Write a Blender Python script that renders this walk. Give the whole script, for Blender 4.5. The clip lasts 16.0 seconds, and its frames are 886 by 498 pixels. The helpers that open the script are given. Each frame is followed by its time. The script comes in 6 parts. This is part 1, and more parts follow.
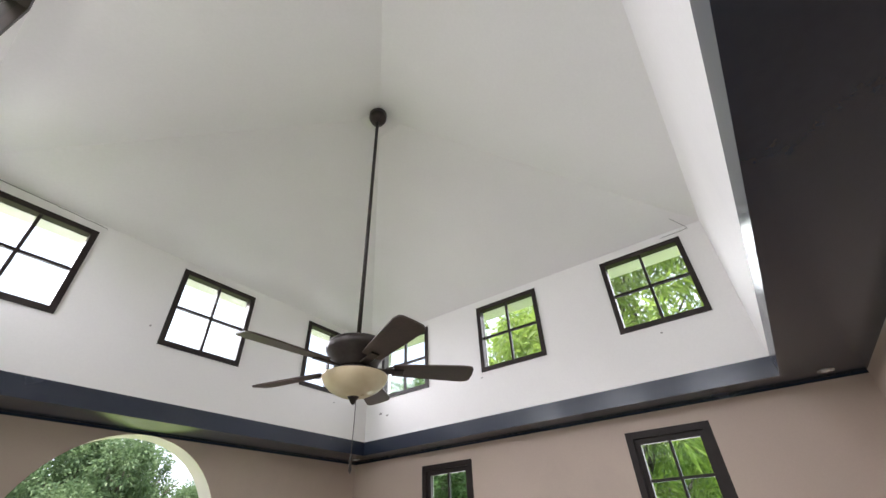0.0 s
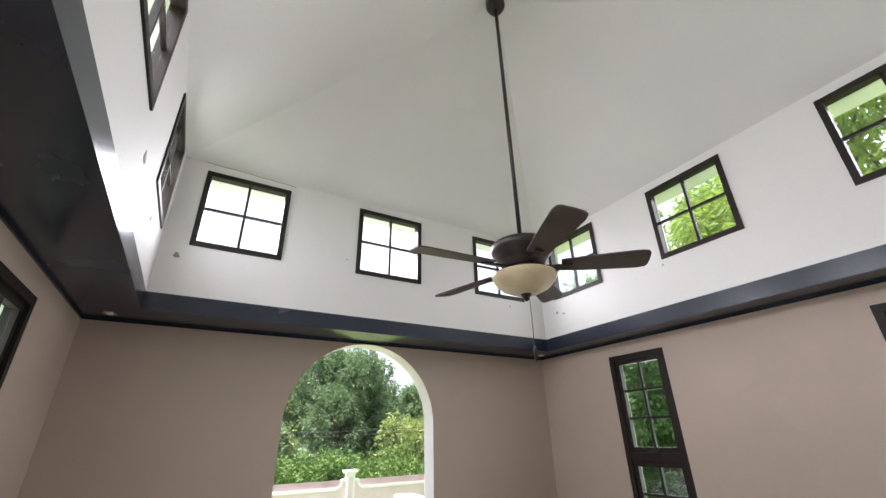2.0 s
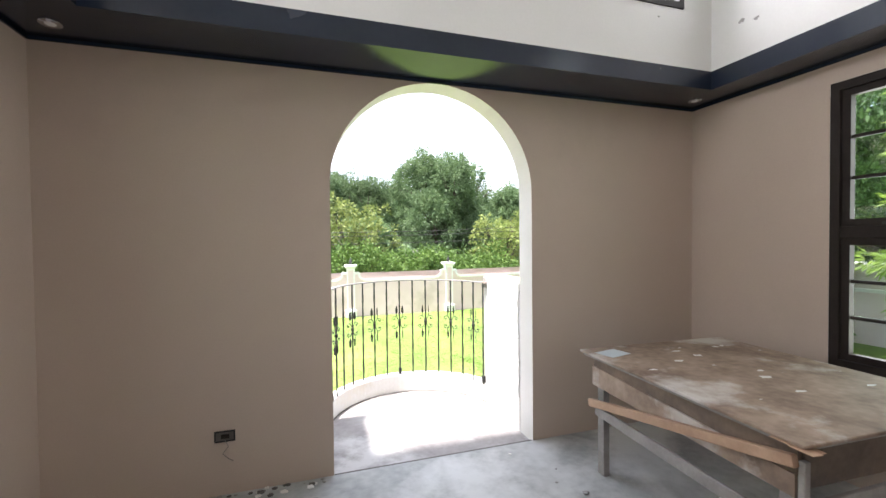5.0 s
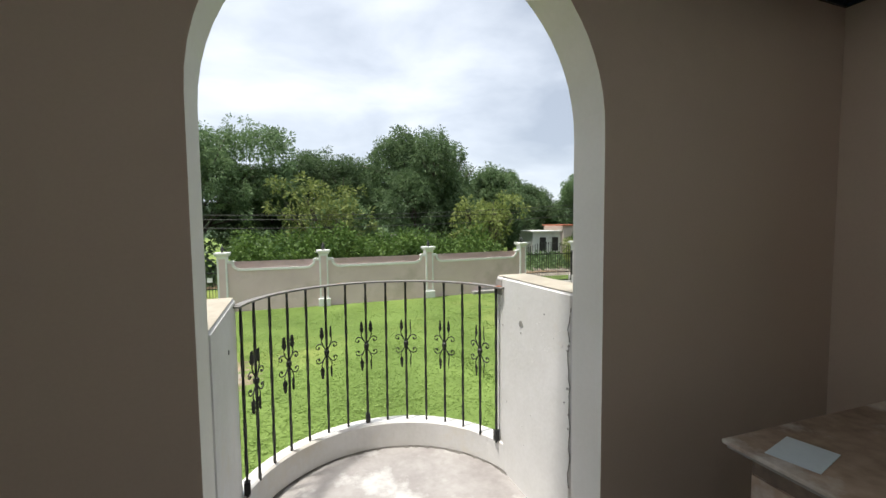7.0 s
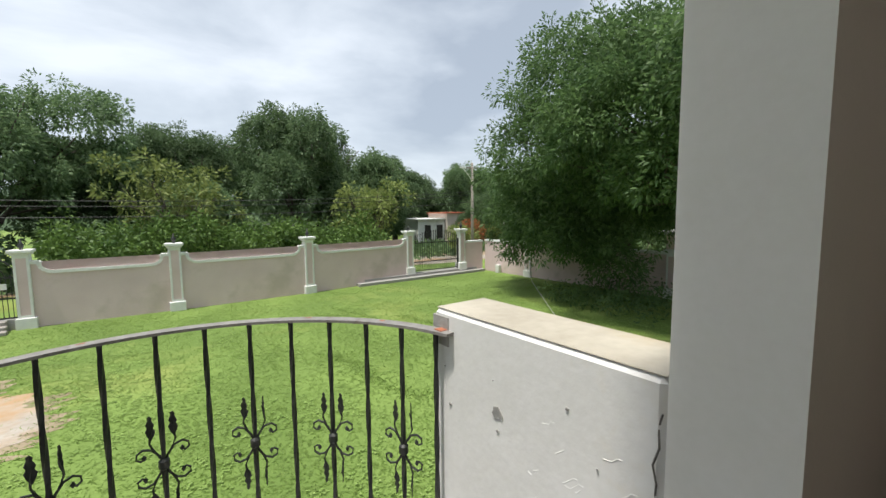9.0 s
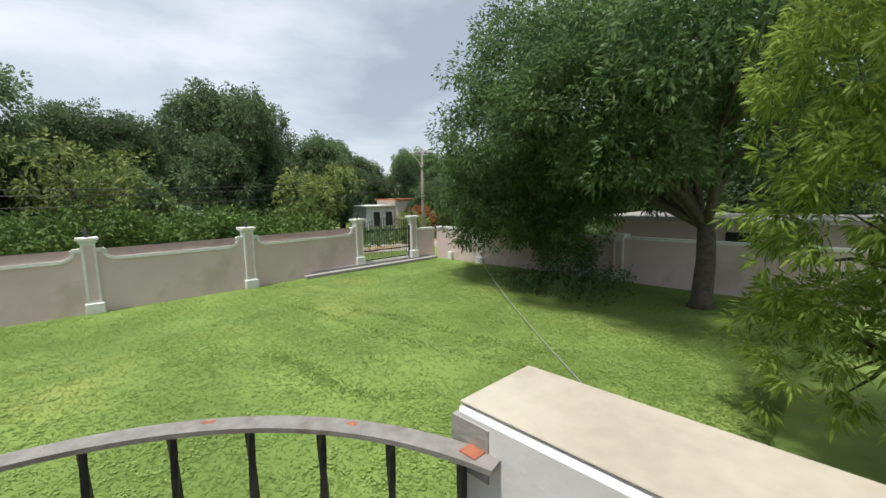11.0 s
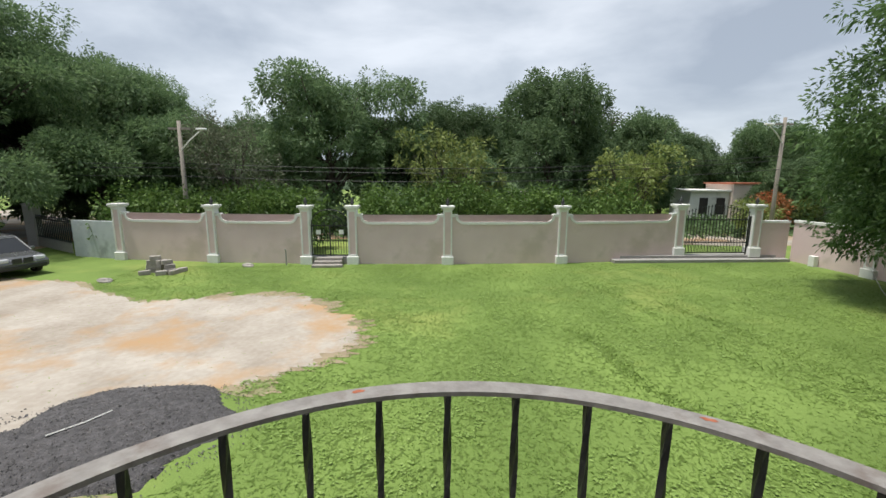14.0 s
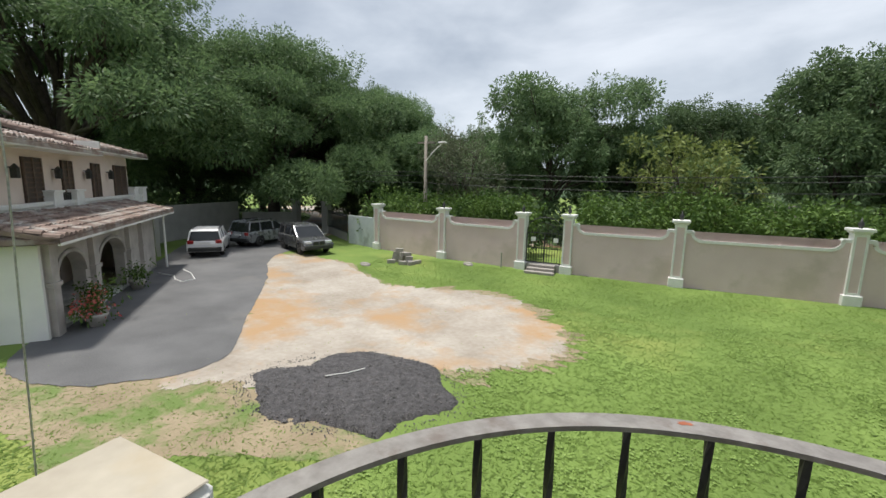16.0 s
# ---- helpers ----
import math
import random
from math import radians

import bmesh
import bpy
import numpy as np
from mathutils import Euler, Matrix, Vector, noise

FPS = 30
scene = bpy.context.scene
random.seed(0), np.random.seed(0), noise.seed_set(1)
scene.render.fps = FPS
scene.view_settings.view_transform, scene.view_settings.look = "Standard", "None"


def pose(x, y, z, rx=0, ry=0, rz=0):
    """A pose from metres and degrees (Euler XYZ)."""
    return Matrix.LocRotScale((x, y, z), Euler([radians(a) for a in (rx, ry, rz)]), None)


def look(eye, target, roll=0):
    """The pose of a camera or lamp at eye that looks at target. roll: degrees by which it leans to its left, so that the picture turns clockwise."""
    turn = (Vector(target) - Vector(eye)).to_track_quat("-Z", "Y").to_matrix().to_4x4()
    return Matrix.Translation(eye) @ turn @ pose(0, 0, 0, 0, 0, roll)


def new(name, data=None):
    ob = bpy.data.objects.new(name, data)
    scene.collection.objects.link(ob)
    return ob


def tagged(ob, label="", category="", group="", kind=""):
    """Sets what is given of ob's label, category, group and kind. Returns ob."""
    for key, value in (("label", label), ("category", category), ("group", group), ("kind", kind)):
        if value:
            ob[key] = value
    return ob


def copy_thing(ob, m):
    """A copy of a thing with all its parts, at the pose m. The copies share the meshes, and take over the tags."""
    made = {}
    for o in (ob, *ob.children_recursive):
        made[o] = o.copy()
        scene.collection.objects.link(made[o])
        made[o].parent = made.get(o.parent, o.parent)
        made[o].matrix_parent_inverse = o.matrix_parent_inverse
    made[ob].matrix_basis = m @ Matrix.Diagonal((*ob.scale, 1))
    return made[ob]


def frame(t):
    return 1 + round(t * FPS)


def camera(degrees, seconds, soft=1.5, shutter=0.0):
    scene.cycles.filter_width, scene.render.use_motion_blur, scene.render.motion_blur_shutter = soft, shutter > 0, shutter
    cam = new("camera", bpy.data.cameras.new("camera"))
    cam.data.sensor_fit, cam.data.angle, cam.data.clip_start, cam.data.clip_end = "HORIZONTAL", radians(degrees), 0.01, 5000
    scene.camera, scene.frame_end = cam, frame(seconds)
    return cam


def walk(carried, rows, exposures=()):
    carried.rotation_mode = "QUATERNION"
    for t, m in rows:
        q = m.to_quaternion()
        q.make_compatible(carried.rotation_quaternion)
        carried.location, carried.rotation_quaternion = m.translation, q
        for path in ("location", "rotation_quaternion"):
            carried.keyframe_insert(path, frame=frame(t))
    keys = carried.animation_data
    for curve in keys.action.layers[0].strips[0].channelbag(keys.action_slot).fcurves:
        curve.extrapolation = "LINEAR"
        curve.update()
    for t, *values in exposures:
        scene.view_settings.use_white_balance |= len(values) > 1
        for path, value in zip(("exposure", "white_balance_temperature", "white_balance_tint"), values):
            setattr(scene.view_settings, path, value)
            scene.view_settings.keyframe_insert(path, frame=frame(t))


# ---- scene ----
cam = camera(94.0, 16.0)
EXPOSURES = [(0, 1.8, 6200, 19), (2.5, 1.85, 6200, 19), (4.2, 2.0, 6250, 17), (5.2, 1.9, 6300, 17), (7.3, 0.2, 6450, 10), (9.0, 0.15, 6400, 9), (11.3, 0.05, 6400, 10), (13.0, 0.0, 6400, 10), (16.0, -0.06, 6400, 10)]
PATH = [
    (0, (-1.476, -3.954, 1.763), (-0.142, -3.031, 2.933), -2.6),
    (0.5, (-1.5, -3.934, 1.78), (-0.253, -2.85, 2.907), -2.5),
    (1, (-1.514, -3.901, 1.773), (-0.359, -2.653, 2.826), -2.3),
    (1.5, (-1.454, -3.922, 1.768), (-0.424, -2.491, 2.713), -1.5),
    (2, (-1.422, -3.902, 1.725), (-0.499, -2.334, 2.555), -1.2),
    (2.5, (-1.378, -3.851, 1.669), (-0.547, -2.166, 2.356), -1.2),
    (3, (-1.279, -3.702, 1.611), (-0.528, -1.919, 2.119), -0.9),
    (3.5, (-1.209, -3.492, 1.596), (-0.487, -1.652, 1.9), -0.9),
    (4, (-1.11, -3.259, 1.549), (-0.434, -1.381, 1.684), -0.4),
    (4.5, (-0.918, -3.03, 1.536), (-0.332, -1.118, 1.539), 0.2),
    (4.8, (-0.861, -2.857, 1.512), (-0.273, -0.946, 1.469), -0.0),
    (5, (-0.835, -2.717, 1.503), (-0.229, -0.811, 1.461), -0.6),
    (7.5, (-0.351, -1.02, 1.473), (0.42, 0.819, 1.327), -0.4),
    (8, (-0.25, -0.729, 1.453), (0.632, 1.059, 1.291), -0.6),
    (8.5, (-0.192, -0.41, 1.492), (0.829, 1.301, 1.317), -0.5),
    (9, (-0.026, -0.142, 1.47), (1.162, 1.456, 1.283), -0.6),
    (11.5, (0.26, 0.508, 1.517), (1.631, 1.941, 1.257), -1.1),
    (12, (0.222, 0.554, 1.522), (1.333, 2.194, 1.246), -0.4),
    (12.5, (0.175, 0.59, 1.514), (1.02, 2.378, 1.219), -0.1),
    (13, (0.09, 0.608, 1.514), (0.679, 2.494, 1.201), 0.0),
    (13.5, (0.013, 0.633, 1.506), (0.355, 2.577, 1.182), 0.0),
    (14, (-0.049, 0.641, 1.504), (0.055, 2.61, 1.168), 0.2),
    (14.5, (-0.119, 0.632, 1.503), (-0.252, 2.599, 1.168), 0.5),
    (15, (-0.198, 0.619, 1.5), (-0.574, 2.555, 1.17), 0.9),
    (15.5, (-0.251, 0.612, 1.5), (-0.869, 2.487, 1.179), 1.1),
    (16, (-0.265, 0.595, 1.507), (-1.123, 2.375, 1.198), 1.1),
]
walk(cam, [(t, look(e, a, r)) for t, e, a, r in PATH], EXPOSURES)

# ---- light ----
SUN_ELEV, SUN_FROM = 75.0, 186.0   # degrees; azimuth of the sun counter-clockwise from +x
world = bpy.data.worlds.new("overcast_sky")
scene.world = world
world.use_nodes = True
wn, wl = world.node_tree.nodes, world.node_tree.links
sky = wn.new("ShaderNodeTexSky")
sky.sky_type, sky.sun_disc = "NISHITA", False
sky.sun_elevation, sky.sun_rotation = radians(SUN_ELEV), radians(90 - SUN_FROM)
coord = wn.new("ShaderNodeTexCoord")
squash = wn.new("ShaderNodeMapping")
squash.inputs["Scale"].default_value = (1.0, 1.0, 2.6)
clouds = wn.new("ShaderNodeTexNoise")
clouds.inputs["Scale"].default_value, clouds.inputs["Detail"].default_value, clouds.inputs["Roughness"].default_value = 2.3, 7, 0.5
clouds.inputs["Distortion"].default_value = 0.25
ramp = wn.new("ShaderNodeValToRGB")
ramp.color_ramp.elements[0].position, ramp.color_ramp.elements[0].color = 0.34, (4.4, 4.9, 5.6, 1)
ramp.color_ramp.elements[1].position, ramp.color_ramp.elements[1].color = 0.66, (9.0, 9.4, 9.9, 1)
mid = ramp.color_ramp.elements.new(0.5)
mid.color = (6.6, 7.1, 7.7, 1)
veil = wn.new("ShaderNodeMix")
veil.data_type = "RGBA"
veil.inputs["Factor"].default_value = 0.8
wl.new(coord.outputs["Generated"], squash.inputs["Vector"])
wl.new(squash.outputs["Vector"], clouds.inputs["Vector"])
wl.new(clouds.outputs["Fac"], ramp.inputs["Fac"])
wl.new(sky.outputs["Color"], veil.inputs["A"])
wl.new(ramp.outputs["Color"], veil.inputs["B"])
wl.new(veil.outputs["Result"], wn["Background"].inputs["Color"])
wn["Background"].inputs["Strength"].default_value = 0.112

sun = new("sun", bpy.data.lights.new("sun", "SUN"))
sun.data.energy, sun.data.angle, sun.data.color = 4.6, radians(5), (1.0, 0.95, 0.86)
sa = radians(SUN_FROM)
sun.matrix_world = look((0, 0, 30), (-math.cos(sa) * math.cos(radians(SUN_ELEV)), -math.sin(sa) * math.cos(radians(SUN_ELEV)), 30 - math.sin(radians(SUN_ELEV))))


SKYLIGHT = (5.2, 1.4, 3.2)   # added lamp boosting the sky's light at each clerestory opening: north, east, west
TALLLIGHT = 2.4   # added lamp boosting the daylight at each tall window

# ---- materials ----
def material(name, c1, c2, scale=6.0, rough=0.7, bump=0.2, metal=0.0, fine=60.0, c3=None, spec=0.5, vary=0.0, depth=0.01, stain=(0.54, 0.68)):
    """Two colours mixed by coarse and fine noise, with relief; c3: a third colour in sparse stains; vary: change from piece to piece."""
    m = bpy.data.materials.new(name)
    m.use_nodes = True
    n, l = m.node_tree.nodes, m.node_tree.links
    p = n["Principled BSDF"]
    tc = n.new("ShaderNodeTexCoord")
    a, b = n.new("ShaderNodeTexNoise"), n.new("ShaderNodeTexNoise")
    a.inputs["Scale"].default_value, a.inputs["Detail"].default_value = scale, 5
    b.inputs["Scale"].default_value, b.inputs["Detail"].default_value = fine, 4
    for q in (a, b):
        l.new(tc.outputs["Object"], q.inputs["Vector"])
    add = n.new("ShaderNodeMath")
    add.operation = "MULTIPLY_ADD"
    l.new(b.outputs["Fac"], add.inputs[0])
    add.inputs[1].default_value = 0.45
    l.new(a.outputs["Fac"], add.inputs[2])
    r = n.new("ShaderNodeMapRange")
    r.inputs["From Min"].default_value, r.inputs["From Max"].default_value = 0.48, 0.98
    l.new(add.outputs[0], r.inputs["Value"])
    mix = n.new("ShaderNodeMix")
    mix.data_type = "RGBA"
    mix.inputs["A"].default_value, mix.inputs["B"].default_value = (*c1, 1), (*c2, 1)
    l.new(r.outputs["Result"], mix.inputs["Factor"])
    out = mix.outputs["Result"]
    if c3:
        s = n.new("ShaderNodeTexNoise")
        s.inputs["Scale"].default_value, s.inputs["Detail"].default_value = scale * 0.45, 6
        s.inputs["Roughness"].default_value = 0.65
        l.new(tc.outputs["Object"], s.inputs["Vector"])
        sr = n.new("ShaderNodeMapRange")
        sr.inputs["From Min"].default_value, sr.inputs["From Max"].default_value = stain
        l.new(s.outputs["Fac"], sr.inputs["Value"])
        m2 = n.new("ShaderNodeMix")
        m2.data_type = "RGBA"
        m2.inputs["B"].default_value = (*c3, 1)
        l.new(sr.outputs["Result"], m2.inputs["Factor"])
        l.new(out, m2.inputs["A"])
        out = m2.outputs["Result"]
    if vary:
        info = n.new("ShaderNodeObjectInfo")
        geo = n.new("ShaderNodeNewGeometry")
        ad = n.new("ShaderNodeMath")
        l.new(info.outputs["Random"], ad.inputs[0])
        l.new(geo.outputs["Random Per Island"], ad.inputs[1])
        vr = n.new("ShaderNodeMapRange")
        vr.inputs["From Max"].default_value = 2.0
        vr.inputs["To Min"].default_value, vr.inputs["To Max"].default_value = 1 - vary, 1 + vary
        l.new(ad.outputs[0], vr.inputs["Value"])
        hsv = n.new("ShaderNodeHueSaturation")
        l.new(vr.outputs["Result"], hsv.inputs["Value"])
        l.new(out, hsv.inputs["Color"])
        out = hsv.outputs["Color"]
    l.new(out, p.inputs["Base Color"])
    rr = n.new("ShaderNodeMapRange")
    rr.inputs["To Min"].default_value, rr.inputs["To Max"].default_value = max(rough - 0.1, 0.02), min(rough + 0.1, 1)
    l.new(a.outputs["Fac"], rr.inputs["Value"])
    l.new(rr.outputs["Result"], p.inputs["Roughness"])
    p.inputs["Metallic"].default_value = metal
    p.inputs["Specular IOR Level"].default_value = spec
    if bump:
        bp = n.new("ShaderNodeBump")
        bp.inputs["Strength"].default_value, bp.inputs["Distance"].default_value = bump, depth
        l.new(add.outputs[0], bp.inputs["Height"])
        l.new(bp.outputs["Normal"], p.inputs["Normal"])
    return m


def leafy(name, c1, c2, glow=0.35, vary=0.35):
    """Leaves: colour changes from leaf to leaf and clump to clump; light passes through the blade."""
    m = bpy.data.materials.new(name)
    m.use_nodes = True
    n, l = m.node_tree.nodes, m.node_tree.links
    p, o = n["Principled BSDF"], n["Material Output"]
    geo, tc, ns = n.new("ShaderNodeNewGeometry"), n.new("ShaderNodeTexCoord"), n.new("ShaderNodeTexNoise")
    ns.inputs["Scale"].default_value = 0.7
    l.new(tc.outputs["Object"], ns.inputs["Vector"])
    ad = n.new("ShaderNodeMath")
    ad.operation = "MULTIPLY_ADD"
    l.new(geo.outputs["Random Per Island"], ad.inputs[0])
    ad.inputs[1].default_value = 0.6
    l.new(ns.outputs["Fac"], ad.inputs[2])
    r = n.new("ShaderNodeMapRange")
    r.inputs["From Min"].default_value, r.inputs["From Max"].default_value = 0.4, 1.15
    l.new(ad.outputs[0], r.inputs["Value"])
    mix = n.new("ShaderNodeMix")
    mix.data_type = "RGBA"
    mix.inputs["A"].default_value, mix.inputs["B"].default_value = (*c1, 1), (*c2, 1)
    l.new(r.outputs["Result"], mix.inputs["Factor"])
    info = n.new("ShaderNodeObjectInfo")
    vr = n.new("ShaderNodeMapRange")
    vr.inputs["To Min"].default_value, vr.inputs["To Max"].default_value = 1 - vary, 1 + vary
    l.new(info.outputs["Random"], vr.inputs["Value"])
    hsv = n.new("ShaderNodeHueSaturation")
    l.new(vr.outputs["Result"], hsv.inputs["Value"])
    l.new(mix.outputs["Result"], hsv.inputs["Color"])
    l.new(hsv.outputs["Color"], p.inputs["Base Color"])
    p.inputs["Roughness"].default_value = 0.55
    p.inputs["Specular IOR Level"].default_value = 0.25
    t = n.new("ShaderNodeBsdfTranslucent")
    l.new(hsv.outputs["Color"], t.inputs["Color"])
    ms = n.new("ShaderNodeMixShader")
    ms.inputs["Fac"].default_value = glow
    l.new(p.outputs["BSDF"], ms.inputs[1])
    l.new(t.outputs["BSDF"], ms.inputs[2])
    l.new(ms.outputs["Shader"], o.inputs["Surface"])
    return m


def glassy(name, tint, gloss=0.08):
    """Thin window glass: clear with a tint, and a mirror sheen."""
    m = bpy.data.materials.new(name)
    m.use_nodes = True
    n, l = m.node_tree.nodes, m.node_tree.links
    tr, gl, ms = n.new("ShaderNodeBsdfTransparent"), n.new("ShaderNodeBsdfGlossy"), n.new("ShaderNodeMixShader")
    tr.inputs["Color"].default_value = (*tint, 1)
    gl.inputs["Roughness"].default_value = 0.03
    ms.inputs["Fac"].default_value = gloss * 0.5
    l.new(tr.outputs["BSDF"], ms.inputs[1])
    l.new(gl.outputs["BSDF"], ms.inputs[2])
    l.new(ms.outputs["Shader"], n["Material Output"].inputs["Surface"])
    return m


TAUPE = material("taupe_wall_paint", (0.50, 0.405, 0.335), (0.55, 0.45, 0.375), 1.2, 0.6, 0.06, fine=90, c3=(0.47, 0.385, 0.32))
CREAM = material("cream_plaster", (0.78, 0.76, 0.71), (0.84, 0.82, 0.78), 3, 0.7, 0.12, fine=50)
WHITE = material("white_tower_paint", (0.74, 0.73, 0.71), (0.80, 0.79, 0.77), 1.0, 0.65, 0.06, fine=60)
BLACKGLOSS = material("dark_navy_gloss_paint", (0.012, 0.018, 0.034), (0.018, 0.026, 0.044), 2, 0.24, 0.03, fine=30, depth=0.003)
BRONZE = material("dark_bronze_aluminium", (0.018, 0.0135, 0.0115), (0.030, 0.023, 0.020), 8, 0.5, 0.05, spec=0.25)
FANMETAL = material("oil_rubbed_bronze", (0.028, 0.022, 0.02), (0.05, 0.04, 0.035), 10, 0.38, 0.05, metal=0.5)
BLADE = material("dark_walnut_blade", (0.035, 0.022, 0.018), (0.075, 0.048, 0.038), 9, 0.45, 0.08, fine=80)
BOWL = material("amber_alabaster_glass", (0.62, 0.50, 0.30), (0.74, 0.64, 0.44), 7, 0.3, 0.02, fine=20, c3=(0.66, 0.55, 0.36))
CONCRETE = material("dusty_concrete_floor", (0.27, 0.28, 0.275), (0.52, 0.53, 0.52), 2.2, 0.6, 0.15, fine=18, c3=(0.60, 0.61, 0.60), stain=(0.5, 0.62))
BALCFLOOR = material("weathered_pale_concrete", (0.26, 0.24, 0.232), (0.40, 0.382, 0.37), 4, 0.8, 0.25, fine=26, c3=(0.54, 0.53, 0.52), stain=(0.5, 0.6))
PARAPET = material("flaking_white_paint", (0.70, 0.69, 0.67), (0.79, 0.78, 0.77), 5, 0.7, 0.2, fine=45, c3=(0.72, 0.68, 0.61))
BARE = material("bare_grey_render", (0.26, 0.25, 0.24), (0.36, 0.35, 0.33), 14, 0.85, 0.5)
RUST = material("red_rust", (0.26, 0.07, 0.035), (0.40, 0.15, 0.08), 40, 0.85, 0.4)
IRON = material("black_wrought_iron", (0.012, 0.014, 0.013), (0.03, 0.032, 0.03), 25, 0.5, 0.25)
RAILTOP = material("worn_grey_iron_rail", (0.19, 0.175, 0.165), (0.28, 0.265, 0.25), 30, 0.5, 0.15, c3=(0.16, 0.13, 0.115))
PLY = material("stained_plywood", (0.15, 0.10, 0.07), (0.42, 0.315, 0.24), 4, 0.65, 0.3, fine=24, c3=(0.56, 0.52, 0.48), stain=(0.5, 0.62))
DARKPLY = material("dark_stained_board", (0.07, 0.05, 0.038), (0.16, 0.115, 0.085), 6, 0.7, 0.25, fine=40, c3=(0.05, 0.045, 0.045))
SMEARED = material("paint_splashed_board", (0.10, 0.075, 0.06), (0.25, 0.18, 0.13), 5, 0.7, 0.25, fine=30, c3=(0.62, 0.60, 0.57), stain=(0.60, 0.66))
PINE = material("raw_pine_batten", (0.36, 0.22, 0.14), (0.48, 0.32, 0.21), 9, 0.65, 0.2, fine=60)
GREYWOOD = material("dusty_grey_batten", (0.22, 0.20, 0.19), (0.33, 0.31, 0.29), 9, 0.75, 0.2)
BLUEPAPER = material("pale_blue_sheet", (0.50, 0.57, 0.62), (0.58, 0.64, 0.68), 8, 0.6, 0.05)
BLACKPL = material("black_plastic", (0.015, 0.014, 0.014), (0.03, 0.028, 0.027), 12, 0.5, 0.05)
CHROME = material("satin_chrome", (0.55, 0.55, 0.55), (0.65, 0.65, 0.65), 12, 0.25, 0.02, metal=1.0)
CRACK = material("hairline_crack_shadow", (0.10, 0.09, 0.08), (0.16, 0.15, 0.14), 20, 0.9, 0.1)
PANE = glassy("clear_pane", (0.93, 0.96, 0.95))
GREENPANE = glassy("green_tinted_pane", (0.82, 0.89, 0.86), 0.1)


# ---- builders ----
def mesh(name, bm, mat, parent=None, label="", smooth=False):
    me = bpy.data.meshes.new(name)
    bmesh.ops.recalc_face_normals(bm, faces=bm.faces[:])
    bm.to_mesh(me)
    bm.free()
    for q in (mat if isinstance(mat, (list, tuple)) else [mat]):
        me.materials.append(q)
    if smooth:
        for f in me.polygons:
            f.use_smooth = True
    ob = new(name, me)
    if parent:
        ob.parent = parent
    if label:
        ob["label"] = label
    return ob


def part(name, bm, mat, parent, label="", smooth=False):
    return mesh(name, bm, mat, parent, label, smooth)


def base(name, label, category, m=None, group="", kind=""):
    ob = new(name)
    if m is not None:
        ob.matrix_world = m
    return tagged(ob, label, category, group, kind)


def raw(name, verts, faces, mat, parent=None, label="", smooth=False):
    me = bpy.data.meshes.new(name)
    me.from_pydata([tuple(map(float, v)) for v in verts], [], [tuple(map(int, f)) for f in faces])
    me.materials.append(mat)
    if smooth:
        for f in me.polygons:
            f.use_smooth = True
    ob = new(name, me)
    if parent:
        ob.parent = parent
    if label:
        ob["label"] = label
    return ob


def add_box(bm, x0, x1, y0, y1, z0, z1, m=None, bevel=0.0):
    vs = [bm.verts.new(((x1, x0)[i], (y1, y0)[j], (z1, z0)[k])) for i in (1, 0) for j in (1, 0) for k in (1, 0)]
    fs = [bm.faces.new([vs[i] for i in q]) for q in ((0, 1, 3, 2), (4, 6, 7, 5), (0, 4, 5, 1), (2, 3, 7, 6), (0, 2, 6, 4), (1, 5, 7, 3))]
    if m is not None:
        for v in vs:
            v.co = m @ v.co
    if bevel:
        es = {e for f in fs for e in f.edges}
        bmesh.ops.bevel(bm, geom=list(es), offset=bevel, segments=1, affect="EDGES")
    return bm


def boxes(*rows, bevel=0.0):
    bm = bmesh.new()
    for r in rows:
        add_box(bm, *r, bevel=bevel)
    return bm


def lathe(bm, profile, steps=24, m=None):
    """A turned shape from (radius, z) pairs about the z axis."""
    rings = []
    for r, z in profile:
        ring = [bm.verts.new((r * math.cos(2 * math.pi * i / steps), r * math.sin(2 * math.pi * i / steps), z)) for i in range(steps)]
        rings.append(ring)
    for a, b in zip(rings, rings[1:]):
        for i in range(steps):
            bm.faces.new((a[i], a[(i + 1) % steps], b[(i + 1) % steps], b[i]))
    bm.faces.new(rings[0])
    bm.faces.new(rings[-1])
    if m is not None:
        for ring in rings:
            for v in ring:
                v.co = m @ v.co
    return bm


def sweep(bm, points, radius, sides=6, taper=1.0, twist=0.0, square=False):
    """A round or square bar along a line of points."""
    pts = [Vector(p) for p in points]
    rings = []
    up = Vector((0, 0, 1))
    for i, p in enumerate(pts):
        d = (pts[min(i + 1, len(pts) - 1)] - pts[max(i - 1, 0)]).normalized()
        a = d.cross(up if abs(d.z) < 0.95 else Vector((1, 0, 0))).normalized()
        b = d.cross(a).normalized()
        f = i / max(len(pts) - 1, 1)
        r = radius * (1 + (taper - 1) * f)
        rings.append([bm.verts.new(p + r * (math.cos(2 * math.pi * k / sides + twist * f) * a + math.sin(2 * math.pi * k / sides + twist * f) * b)) for k in range(sides)])
    for a, b in zip(rings, rings[1:]):
        for k in range(sides):
            bm.faces.new((a[k], a[(k + 1) % sides], b[(k + 1) % sides], b[k]))
    bm.faces.new(rings[0])
    bm.faces.new(rings[-1])
    return bm


